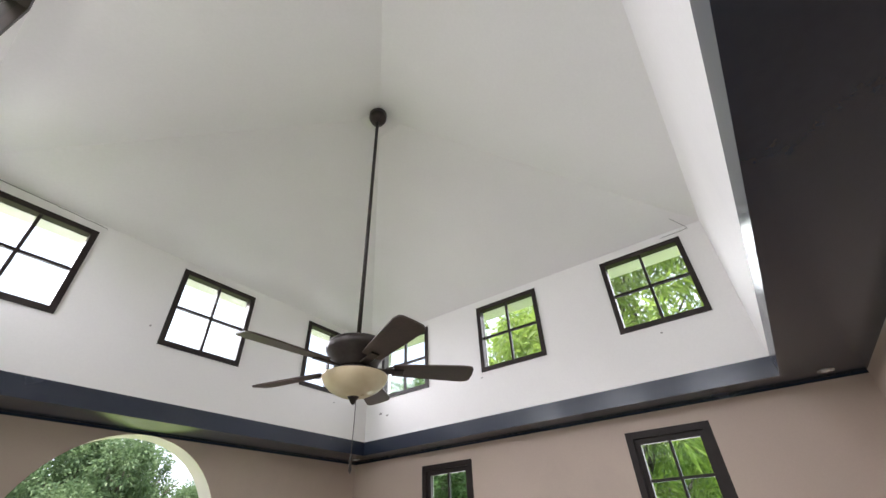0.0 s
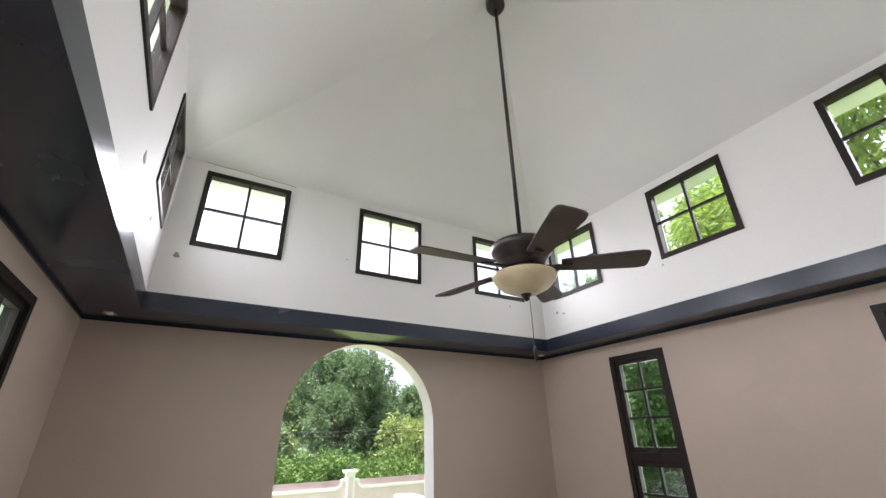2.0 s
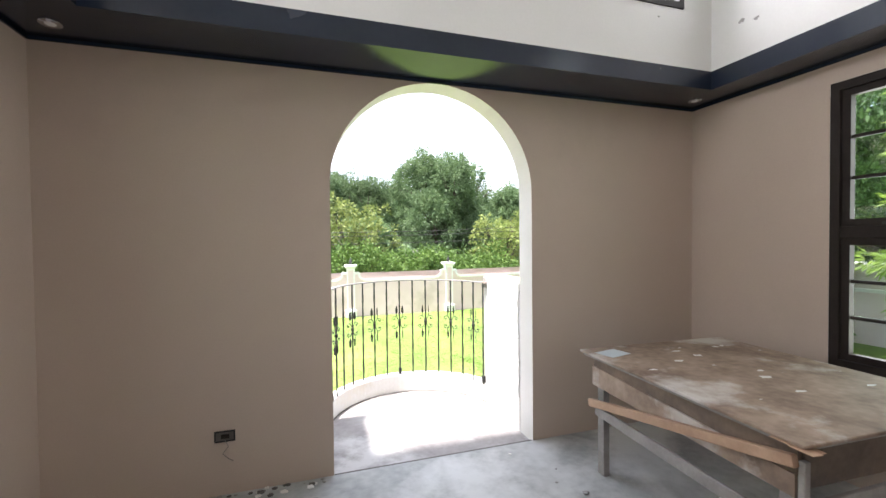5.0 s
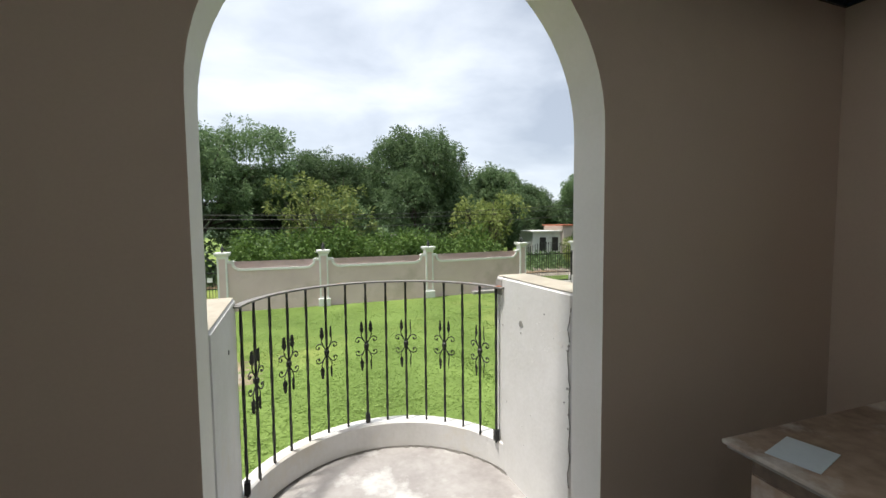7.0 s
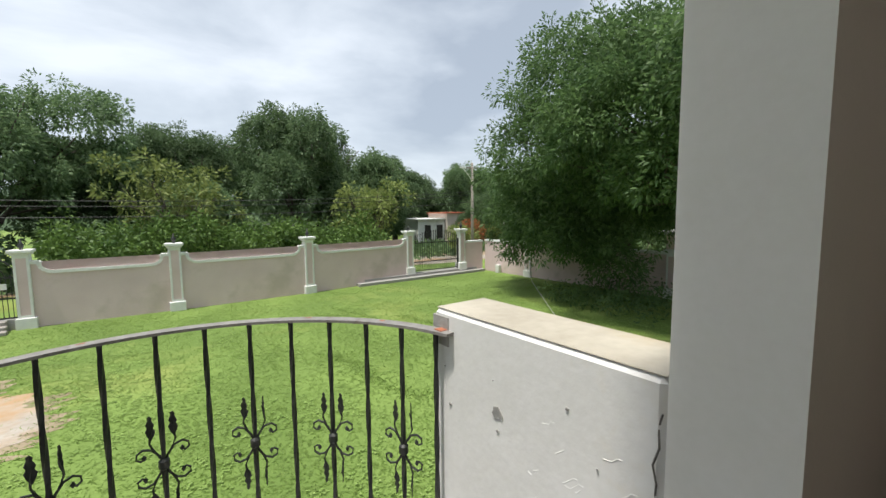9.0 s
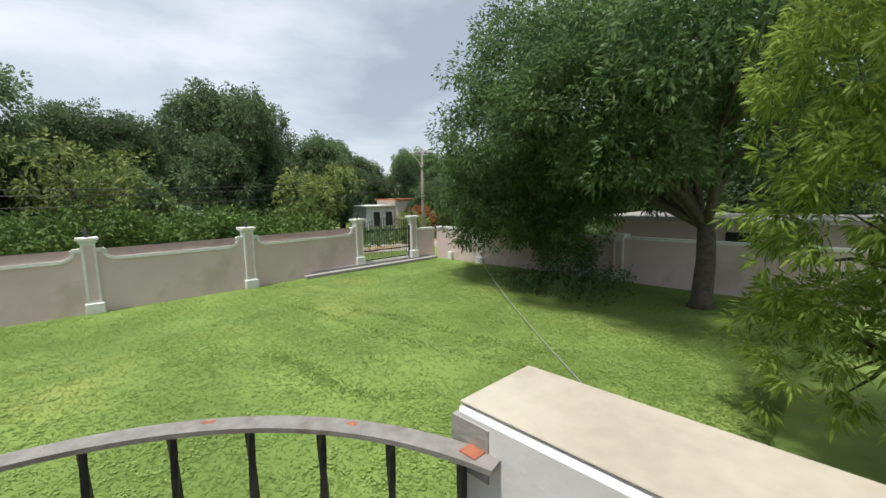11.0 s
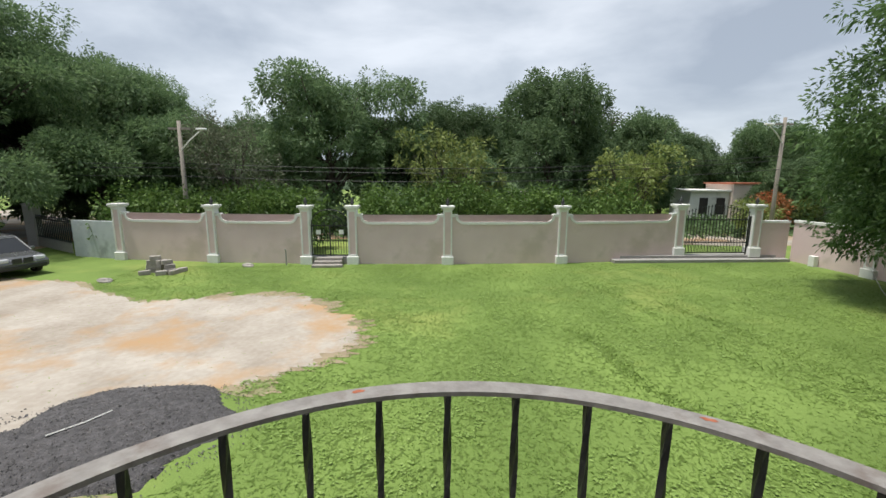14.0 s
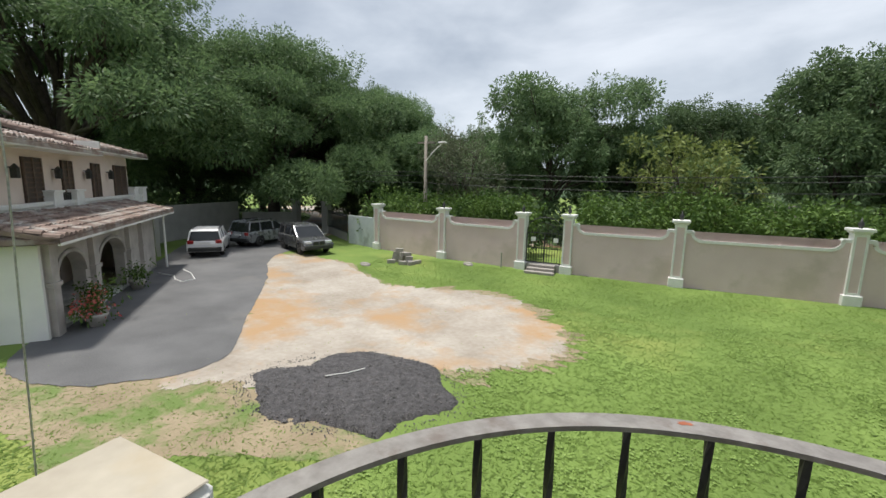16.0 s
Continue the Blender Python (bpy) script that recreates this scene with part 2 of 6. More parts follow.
def holed_wall(name, length, z0, z1, thick, holes, mats, m, label):
    """A wall along local x with its room face at y = 0 and thickness towards +y, pierced by (x0, x1, z0, z1) holes; reveals take the second material."""
    xs = sorted({0, length, *[q for h in holes for q in h[:2]]})
    zs = sorted({z0, z1, *[q for h in holes for q in h[2:]]})
    solid = lambda x, z: 0 < x < length and z0 < z < z1 and not any(h[0] < x < h[1] and h[2] < z < h[3] for h in holes)
    bm = bmesh.new()
    quad = lambda *c: bm.faces.new([bm.verts.new(m @ Vector(q)) for q in c])
    for xa, xb in zip(xs, xs[1:]):
        for za, zb in zip(zs, zs[1:]):
            cx, cz = (xa + xb) / 2, (za + zb) / 2
            if not solid(cx, cz):
                continue
            quad((xa, 0, za), (xb, 0, za), (xb, 0, zb), (xa, 0, zb))
            quad((xa, thick, za), (xb, thick, za), (xb, thick, zb), (xa, thick, zb)).material_index = 1
            for dx, dz, c in ((-1, 0, ((xa, 0, za), (xa, thick, za), (xa, thick, zb), (xa, 0, zb))), (1, 0, ((xb, 0, za), (xb, thick, za), (xb, thick, zb), (xb, 0, zb))),
                              (0, -1, ((xa, 0, za), (xb, 0, za), (xb, thick, za), (xa, thick, za))), (0, 1, ((xa, 0, zb), (xb, 0, zb), (xb, thick, zb), (xa, thick, zb)))):
                if not solid(cx + dx * (xb - xa) / 2 + dx * 1e-4, cz + dz * (zb - za) / 2 + dz * 1e-4):
                    quad(*c).material_index = 1
    bmesh.ops.remove_doubles(bm, verts=bm.verts[:], dist=1e-5)
    return tagged(mesh(name, bm, mats), label, "wall", kind="structure")


# ---- the room ----
XL, XR, YB = -2.23, 2.26, -4.64          # inner faces of the walls; the arch wall is at y = 0
TL, TR, TF, TB = -1.84, 1.988, -0.398, -4.175   # the raised tower inside them
SOFFIT, TBOT, TTOP, APEX = 2.589, 2.722, 3.9, 4.735
ARCH, SPRING = 0.72, 1.85
MX, MY = (TL + TR) / 2, (TF + TB) / 2

tagged(mesh("floor", boxes((XL - 0.2, XR + 0.2, YB - 0.2, 0.0, -0.25, 0.0)), CONCRETE), "dusty grey bare concrete floor", "floor", kind="structure")

# wall with the arch
bm = bmesh.new()
T = 0.19
H = SOFFIT + 0.14
quad = lambda mi, *c: setattr(bm.faces.new([bm.verts.new(q) for q in c]), "material_index", mi)
cols = [XL - 0.2, -ARCH] + [-ARCH * math.cos(math.pi * i / 32) for i in range(1, 32)] + [ARCH, XR + 0.2]
zarch = lambda x: SPRING + math.sqrt(max(ARCH * ARCH - x * x, 0))
for xa, xb in zip(cols, cols[1:]):
    inside = -ARCH - 1e-6 < (xa + xb) / 2 < ARCH + 1e-6
    za, zb = (zarch(xa), zarch(xb)) if inside else (-0.25, -0.25)
    quad(0, (xa, 0, za), (xb, 0, zb), (xb, 0, H), (xa, 0, H))
    quad(1, (xa, T, za), (xb, T, zb), (xb, T, H), (xa, T, H))
    if inside:
        quad(1, (xa, 0, za), (xb, 0, zb), (xb, T, zb), (xa, T, za))
for x in (-ARCH, ARCH):
    quad(1, (x, 0, -0.05), (x, T, -0.05), (x, T, SPRING), (x, 0, SPRING))
bmesh.ops.remove_doubles(bm, verts=bm.verts[:], dist=1e-5)
tagged(mesh("wall_north", bm, [TAUPE, CREAM]), "taupe painted wall pierced by a tall round-headed arch", "wall", kind="structure")

SIDE_HOLES = ((0.98, 1.59), (3.05, 3.66))     # distance of the tall windows from the arch wall
SILL, HEAD = 0.69, 2.447
east = Matrix.Translation((XR, 0, 0)) @ Matrix.Rotation(radians(-90), 4, "Z")
west = Matrix.Translation((XL, YB, 0)) @ Matrix.Rotation(radians(90), 4, "Z")
holed_wall("wall_east", -YB, -0.25, H, 0.2, [(a, b, SILL, HEAD) for a, b in SIDE_HOLES], [TAUPE, CREAM], east, "taupe painted wall with two tall windows")
holed_wall("wall_west", -YB, -0.25, H, 0.2, [(-YB - b, -YB - a, SILL, HEAD) for a, b in SIDE_HOLES], [TAUPE, CREAM], west, "taupe painted wall with two tall windows")
tagged(mesh("wall_south", boxes((XL - 0.2, XR + 0.2, YB - 0.2, YB, -0.25, H)), TAUPE), "plain taupe painted wall", "wall", kind="structure")

# dark soffit ring with its fascia
for nm, run in (("soffit_north", (XL, XR, TF, 0, SOFFIT, TBOT)), ("soffit_south", (XL, XR, YB, TB, SOFFIT, TBOT)), ("soffit_west", (XL, TL, TB, TF, SOFFIT, TBOT)), ("soffit_east", (TR, XR, TB, TF, SOFFIT, TBOT))):
    tagged(mesh(nm, boxes(run), BLACKGLOSS), "glossy blue-black painted dropped soffit round the tower", "soffit", kind="structure")
# solid black strips imitating the dark gap between soffit and wall
bm = boxes((XL, XR, -0.012, 0, SOFFIT - 0.02, SOFFIT - 0.002), (XR - 0.012, XR, YB, -0.012, SOFFIT - 0.02, SOFFIT - 0.002), (XL, XL + 0.012, YB, -0.012, SOFFIT - 0.02, SOFFIT - 0.002))
tagged(mesh("trim", bm, BLACKGLOSS), "thin black strip drawn for the dark gap where soffit meets wall", "trim", kind="structure")

# tower walls
WZ0, WZ1, WW = 3.13, 3.822, 0.685
def tower_holes(mid):
    return [(mid + k * 1.345 - WW / 2, mid + k * 1.345 + WW / 2, WZ0, WZ1) for k in (-1, 0, 1)]
HN, HE, HW = tower_holes(0.03 - TL), tower_holes(TF + 2.30), tower_holes(-2.30 - TB)
LX, LY = TR - TL, TF - TB
tn = Matrix.Translation((TL, TF, 0))
te = Matrix.Translation((TR, TF, 0)) @ Matrix.Rotation(radians(-90), 4, "Z")
ts = Matrix.Translation((TR, TB, 0)) @ Matrix.Rotation(radians(180), 4, "Z")
tw = Matrix.Translation((TL, TB, 0)) @ Matrix.Rotation(radians(90), 4, "Z")
for nm, length, m, hs in (("tower_wall_north", LX, tn, HN), ("tower_wall_east", LY, te, HE), ("tower_wall_south", LX, ts, []), ("tower_wall_west", LY, tw, HW)):
    holed_wall(nm, length, TBOT, TTOP + 0.3, 0.15, hs, [WHITE, WHITE], m, "white painted clerestory wall below the pyramid ceiling")
# pyramid ceiling
bm = bmesh.new()
low = [bm.verts.new(q) for q in ((TL, TF, TTOP), (TR, TF, TTOP), (TR, TB, TTOP), (TL, TB, TTOP))]
top = [bm.verts.new((MX + sx * 0.12, MY + sy * 0.12, APEX)) for sx, sy in ((-1, 1), (1, 1), (1, -1), (-1, -1))]
for i in range(4):
    bm.faces.new((low[i], low[(i + 1) % 4], top[(i + 1) % 4], top[i]))
bm.faces.new(top)
tagged(mesh("ceiling", bm, WHITE), "white plastered pyramid ceiling", "ceiling", kind="structure")
bm = boxes((TL - 0.6, TR + 0.6, TB - 0.6, TF + 0.45, APEX + 0.06, APEX + 0.2), (TL - 0.62, TL - 0.15, TB - 0.5, TF + 0.45, TTOP + 0.02, TTOP + 0.12), (TR + 0.15, TR + 0.5, TB - 0.5, TF + 0.45, TTOP + 0.02, TTOP + 0.12), (TL - 0.15, TR + 0.15, TF + 0.15, TF + 0.45, TTOP + 0.02, TTOP + 0.12))
tagged(mesh("roof", bm, CREAM), "flat tower roof slab", "roof", kind="structure")
bm = boxes((XL - 0.35, TL - 0.16, YB - 0.2, T, H, H + 0.1), (TR + 0.16, XR + 0.2, YB - 0.2, T, H, H + 0.1), (TL - 0.16, TR + 0.16, TF + 0.16, T, H, H + 0.1), (TL - 0.16, TR + 0.16, YB - 0.2, TB - 0.16, H, H + 0.1))
tagged(mesh("roof_lower", bm, CREAM), "low roof slab round the tower", "roof", kind="structure")


def glazing(ob, x0, x1, z0, z1, nx, nz, bar, y, pane, names=("muntin", "pane")):
    """Panes between thin glazing bars."""
    for i in range(1, nx):
        c = x0 + (x1 - x0) * i / nx
        part(names[0], boxes((c - bar / 2, c + bar / 2, y - 0.014, y + 0.014, z0, z1)), BRONZE, ob)
    for k in range(1, nz):
        c = z0 + (z1 - z0) * k / nz
        part(names[0], boxes((x0, x1, y - 0.011, y + 0.011, c - bar / 2, c + bar / 2)), BRONZE, ob)
    for i in range(nx):
        for k in range(nz):
            a, b = x0 + (x1 - x0) * i / nx + bar / 2, x0 + (x1 - x0) * (i + 1) / nx - bar / 2
            c, d = z0 + (z1 - z0) * k / nz + bar / 2, z0 + (z1 - z0) * (k + 1) / nz - bar / 2
            q = part(names[1], boxes((a, b, y - 0.002, y + 0.002, c, d)), pane, ob)
            q.visible_shadow = False


def ring(x0, x1, z0, z1, w, y0, y1):
    return boxes((x0, x1, y0, y1, z0, z0 + w), (x0, x1, y0, y1, z1 - w, z1), (x0, x0 + w, y0, y1, z0 + w, z1 - w), (x1 - w, x1, y0, y1, z0 + w, z1 - w))


sq = base("window_1", "square clerestory window, dark bronze frame, four panes", "window", kind="structure", group="clerestory windows")
part("window_frame", ring(-WW / 2, WW / 2, 0, WZ1 - WZ0, 0.042, -0.012, 0.06), BRONZE, sq)
glazing(sq, -WW / 2 + 0.042, WW / 2 - 0.042, 0.042, WZ1 - WZ0 - 0.042, 2, 2, 0.022, 0.02, PANE)
spots = [(m, h) for hs, m in ((HN, tn), (HE, te), (HW, tw)) for h in hs]
for i, (m, h) in enumerate(spots):
    at = m @ Matrix.Translation(((h[0] + h[1]) / 2, 0, WZ0))
    lamp = new("sky_light", bpy.data.lights.new("sky_light", "AREA"))
    lamp.data.shape, lamp.data.size, lamp.data.size_y, lamp.data.energy, lamp.data.color = "RECTANGLE", 0.62, 0.62, SKYLIGHT[i // 3], (1.0, 0.985, 0.99)
    lamp.data.spread = radians(125)
    lamp.matrix_world = at @ Matrix.Translation((0, 0.21, 0.345)) @ Matrix.Rotation(radians(-58), 4, "X")
    if i:
        copy_thing(sq, at)
    else:
        sq.matrix_world = at

tall = base("window_2", "tall dark bronze casement window, twelve green-tinted panes", "window", kind="structure", group="tall windows")
TWD, THG = 0.61, HEAD - SILL
part("window_frame", ring(-TWD / 2, TWD / 2, 0, THG, 0.05, -0.018, 0.08), BRONZE, tall)
part("transom", boxes((-TWD / 2 + 0.05, TWD / 2 - 0.05, -0.012, 0.07, 0.80, 0.875), bevel=0.004), BRONZE, tall)
for a, b in ((0.05, 0.80), (0.875, THG - 0.05)):
    s = part("sash", ring(-TWD / 2 + 0.05, TWD / 2 - 0.05, a, b, 0.042, 0.005, 0.05), BRONZE, tall)
    glazing(s, -TWD / 2 + 0.092, TWD / 2 - 0.092, a + 0.042, b - 0.042, 2, 3, 0.02, 0.028, GREENPANE)
part("latch", boxes((-0.05, 0.05, -0.03, 0.0, 0.878, 0.895), (-0.012, 0.012, -0.035, 0.01, 0.87, 0.9)), BLACKPL, tall)
for i, (m, d) in enumerate([(east, (a + b) / 2) for a, b in SIDE_HOLES] + [(west, -YB - (a + b) / 2) for a, b in SIDE_HOLES]):
    at = m @ Matrix.Translation((d, 0.02, SILL))
    lamp = new("window_light", bpy.data.lights.new("window_light", "AREA"))
    lamp.data.shape, lamp.data.size, lamp.data.size_y, lamp.data.energy, lamp.data.color = "RECTANGLE", 0.52, 1.6, TALLLIGHT, (0.98, 1.0, 0.94)
    lamp.data.spread = radians(140)
    lamp.matrix_world = at @ Matrix.Translation((0, 0.17, THG / 2)) @ Matrix.Rotation(radians(-90), 4, "X")
    if i:
        copy_thing(tall, at)
    else:
        tall.matrix_world = at

# ceiling fan
fan = base("ceiling_fan", "dark bronze five-blade ceiling fan with amber glass bowl", "ceiling fan", Matrix.Translation((0.01, -2.325, -0.012)))
part("canopy", lathe(bmesh.new(), [(0.02, 4.645), (0.05, 4.65), (0.07, 4.69), (0.072, 4.747)]), FANMETAL, fan, smooth=True)
part("downrod", lathe(bmesh.new(), [(0.0125, 2.72), (0.0125, 4.66)], 12), FANMETAL, fan, smooth=True)
part("motor_housing", lathe(bmesh.new(), [(0.09, 2.55), (0.115, 2.56), (0.12, 2.59), (0.13, 2.605), (0.165, 2.65), (0.172, 2.68), (0.16, 2.70), (0.08, 2.715), (0.03, 2.75), (0.02, 2.75)], 32), FANMETAL, fan, smooth=True)
part("light_fitter", lathe(bmesh.new(), [(0.09, 2.50), (0.13, 2.51), (0.135, 2.535), (0.10, 2.555)], 28), FANMETAL, fan, smooth=True)
part("glass_bowl", lathe(bmesh.new(), [(0.03, 2.415), (0.08, 2.425), (0.13, 2.452), (0.16, 2.485), (0.172, 2.512), (0.17, 2.52), (0.09, 2.52)], 36), BOWL, fan, "amber marbled glass bowl", smooth=True)
part("finial", lathe(bmesh.new(), [(0.004, 2.377), (0.012, 2.385), (0.018, 2.40), (0.03, 2.415), (0.034, 2.43), (0.02, 2.44)], 16), FANMETAL, fan, smooth=True)
bm = bmesh.new()
sweep(bm, [(0.02, 0, 2.41), (0.021, 0, 2.3), (0.02, 0.002, 2.15)], 0.002, 5)
part("pull_chain", bm, FANMETAL, fan)
part("pull_knob", lathe(bmesh.new(), [(0.003, 2.07), (0.008, 2.085), (0.006, 2.11), (0.009, 2.125), (0.003, 2.15)], 10, Matrix.Translation((0.02, 0.002, 0))), FANMETAL, fan, smooth=True)
for k in range(5):
    turn = Matrix.Rotation(radians(-40 + 72 * k), 4, "Z")
    bm = bmesh.new()
    outline = [(0.20, 0.05), (0.28, 0.058), (0.46, 0.070), (0.595, 0.076), (0.633, 0.068), (0.645, 0.05), (0.648, 0.0)]
    ring_ = outline + [(x, -y) for x, y in outline[-2::-1]]
    tilt = turn @ Matrix.Translation((0, 0, 2.565)) @ Matrix.Rotation(radians(-13), 4, "X")
    lo = [bm.verts.new(tilt @ Vector((x, y, -0.004))) for x, y in ring_]
    hi = [bm.verts.new(tilt @ Vector((x, y, 0.004))) for x, y in ring_]
    bm.faces.new(lo), bm.faces.new(hi)
    for i in range(len(lo)):
        bm.faces.new((lo[i], lo[(i + 1) % len(lo)], hi[(i + 1) % len(lo)], hi[i]))
    bl = part("blade", bm, BLADE, fan)
    bm = bmesh.new()
    add_box(bm, 0.09, 0.26, -0.022, 0.022, -0.014, -0.004, tilt, 0.003)
    part("blade_iron", bm, FANMETAL, bl)

# table
tab = base("work_table", "rough plywood work table, stained and dusty", "table", Matrix.Translation((1.372, -1.115, 0)) @ Matrix.Rotation(radians(-2.5), 4, "Z"))
TABW = 0.575   # half width of the top
part("tabletop", boxes((-TABW, TABW, -0.665, 0.665, 0.768, 0.782), bevel=0.003), PLY, tab, "stained peeling plywood top")
part("under_sheet", boxes((-TABW + 0.02, TABW - 0.01, -0.645, 0.66, 0.75, 0.7675)), GREYWOOD, tab)
for x0, x1, y0, y1, z in ((-0.59, -0.50, -0.70, -0.62, 0.764), (-0.585, -0.48, -0.62, -0.55, 0.7655)):
    # splintered plies hanging out at the broken corner
    bm = bmesh.new()
    rr = random.Random(int(x0 * -1000))
    for k in range(4):
        add_box(bm, x0 + 0.02 * k, x0 + 0.02 * k + 0.03, y0 + rr.uniform(0, 0.04), y1, z - 0.003 * k, z + 0.0022 - 0.003 * k)
    part("splinter", bm, PINE, tab, "split veneer at the table corner")
rr = random.Random(17)
for k in range(16):
    # dried splashes of white paint
    cx, cy, q = rr.uniform(-0.5, 0.5), rr.uniform(-0.6, 0.55), rr.uniform(0.006, 0.03)
    bm = bmesh.new()
    vs = [bm.verts.new((cx + q * rr.uniform(0.5, 1.8) * math.cos(a), cy + q * rr.uniform(0.4, 1.0) * math.sin(a), 0.7828)) for a in [2 * math.pi * i / 10 for i in range(10)]]
    bm.faces.new(vs)
    part("paint_splash", bm, PARAPET, tab, "dried splash of white paint")
def slanted(x0, x1, ya, yb, ta, ba, tb, bb):
    """A board standing in the long side, from ya to yb, its top and bottom heights differing at both ends."""
    bm = bmesh.new()
    vs = [bm.verts.new((x, y, z)) for x in (x0, x1) for y, z in ((ya, ba), (yb, bb), (yb, tb), (ya, ta))]
    for q in ((0, 1, 2, 3), (4, 5, 6, 7), (0, 1, 5, 4), (1, 2, 6, 5), (2, 3, 7, 6), (3, 0, 4, 7)):
        bm.faces.new([vs[i] for i in q])
    return bm
part("apron", slanted(-0.515, -0.495, 0.60, -0.60, 0.749, 0.67, 0.749, 0.635), SMEARED, tab, "dark paint-splashed apron board")
part("apron", slanted(-0.527, -0.516, 0.60, -0.60, 0.69, 0.57, 0.64, 0.555), PLY, tab, "bare reddish lower apron board")
part("apron", boxes((0.495, 0.515, -0.60, 0.62, 0.56, 0.749)), DARKPLY, tab)
part("apron", boxes((-0.494, 0.494, -0.61, -0.59, 0.585, 0.749)), DARKPLY, tab)
part("apron", boxes((-0.494, 0.494, 0.60, 0.62, 0.56, 0.749)), DARKPLY, tab)
for x in (-0.478, 0.478):
    for y in (-0.555, 0.555):
        part("leg", boxes((x - 0.022, x + 0.022, y - 0.03, y + 0.03, 0, 0.749), bevel=0.003), GREYWOOD, tab)
part("corner_post", boxes((-0.53, -0.50, -0.635, -0.611, 0.0, 0.70), bevel=0.003), GREYWOOD, tab)
def batten(a, b, w, d):
    a, b = Vector(a), Vector(b)
    q = (b - a).to_track_quat("X", "Z").to_matrix().to_4x4()
    return add_box(bmesh.new(), 0, (b - a).length, -d / 2, d / 2, -w / 2, w / 2, Matrix.Translation(a) @ q, 0.003)
part("brace", batten((-0.545, 0.60, 0.455), (-0.545, -0.615, 0.70), 0.045, 0.03), PINE, tab, "pinkish raw pine batten")
part("brace", batten((-0.53, 0.56, 0.42), (-0.53, -0.635, 0.415), 0.06, 0.02), GREYWOOD, tab, "dusty grey batten")
part("lower_board", batten((-0.49, -0.622, 0.50), (0.54, -0.622, 0.52), 0.085, 0.02), GREYWOOD, tab)
tagged(mesh("paper_sheet", add_box(bmesh.new(), -0.08, 0.09, -0.06, 0.07, 0.7825, 0.7845, Matrix.Translation((0.955, -0.585, 0)) @ Matrix.Rotation(radians(12), 4, "Z")), BLUEPAPER), "pale blue sheet lying on the table corner", "sheet")

# wall boxes, downlights, chips and cracks
for m, lab in ((Matrix.Translation((-1.345, 0, 0.352)), "open black outlet box in the wall, no cover"), (Matrix.Translation((XR, -1.66, 0.335)) @ Matrix.Rotation(radians(-90), 4, "Z"), "open black outlet box in the side wall")):
    o = base("outlet_box", lab, "outlet box", m)
    part("box_rim", ring(-0.056, 0.056, -0.033, 0.033, 0.008, -0.006, 0.004), BLACKPL, o)
    part("box_back", boxes((-0.048, 0.048, -0.003, 0.004, -0.025, 0.025)), CRACK, o)
    bm = bmesh.new()
    sweep(bm, [(0.0, -0.008, -0.02), (0.02, -0.012, -0.06), (-0.012, -0.01, -0.10), (0.015, -0.011, -0.13), (0.045, -0.012, -0.15)], 0.0022, 5)
    part("loose_wire", bm, GREYWOOD, o, "thin grey wire hanging from the box")
    part("terminal", boxes((-0.02, 0.025, -0.009, -0.003, -0.012, 0.012)), BRONZE, o)
dl = base("downlight", "small round recessed chrome downlight", "downlight", Matrix.Translation((-2.04, -0.18, SOFFIT)), group="soffit downlights")
part("trim_ring", lathe(bmesh.new(), [(0.028, -0.004), (0.045, -0.006), (0.05, -0.002), (0.05, 0.004), (0.028, 0.004)], 20), CHROME, dl, smooth=True)
part("lamp_face", lathe(bmesh.new(), [(0.001, -0.010), (0.018, -0.008), (0.027, -0.002)], 16), CREAM, dl, smooth=True)
for x, y in ((2.08, -0.18), (2.08, -4.42), (-2.04, -4.42)):
    copy_thing(dl, Matrix.Translation((x, y, SOFFIT)))
def chip(name, x, y, z, face, s, lab, mat=BARE):
    rr = random.Random(int(abs(x * 97 + y * 31 + z * 11) * 100))
    pts = [(s * rr.uniform(0.4, 1) * math.cos(a), s * rr.uniform(0.3, 0.8) * math.sin(a)) for a in [2 * math.pi * i / 9 for i in range(9)]]
    bm = bmesh.new()
    rot = {"y": Matrix.Identity(4), "x": Matrix.Rotation(radians(-90), 4, "Z"), "-x": Matrix.Rotation(radians(90), 4, "Z")}[face]
    m = Matrix.Translation((x, y, z)) @ rot
    a = [bm.verts.new(m @ Vector((p, -0.0025, q))) for p, q in pts]
    b = [bm.verts.new(m @ Vector((p, 0.001, q))) for p, q in pts]
    bm.faces.new(a), bm.faces.new(b)
    for i in range(9):
        bm.faces.new((a[i], a[(i + 1) % 9], b[(i + 1) % 9], b[i]))
    return tagged(mesh(name, bm, mat), lab, "plaster chip")
for x, y, z, f, s in ((-1.72, TF, 3.03, "y", 0.035), (-0.40, TF, 3.25, "y", 0.012), (1.5, TF, 3.05, "y", 0.012), (TR, -0.62, 2.98, "x", 0.03), (TR, -0.72, 2.95, "x", 0.022),
                      (TR, -1.95, 3.08, "x", 0.014), (TR, -3.6, 3.06, "x", 0.014), (TL, -1.1, 2.98, "-x", 0.03), (TL, -1.75, 3.0, "-x", 0.045)):
    chip("plaster_chip", x, y, z, f, s, "chipped spot in the white paint")
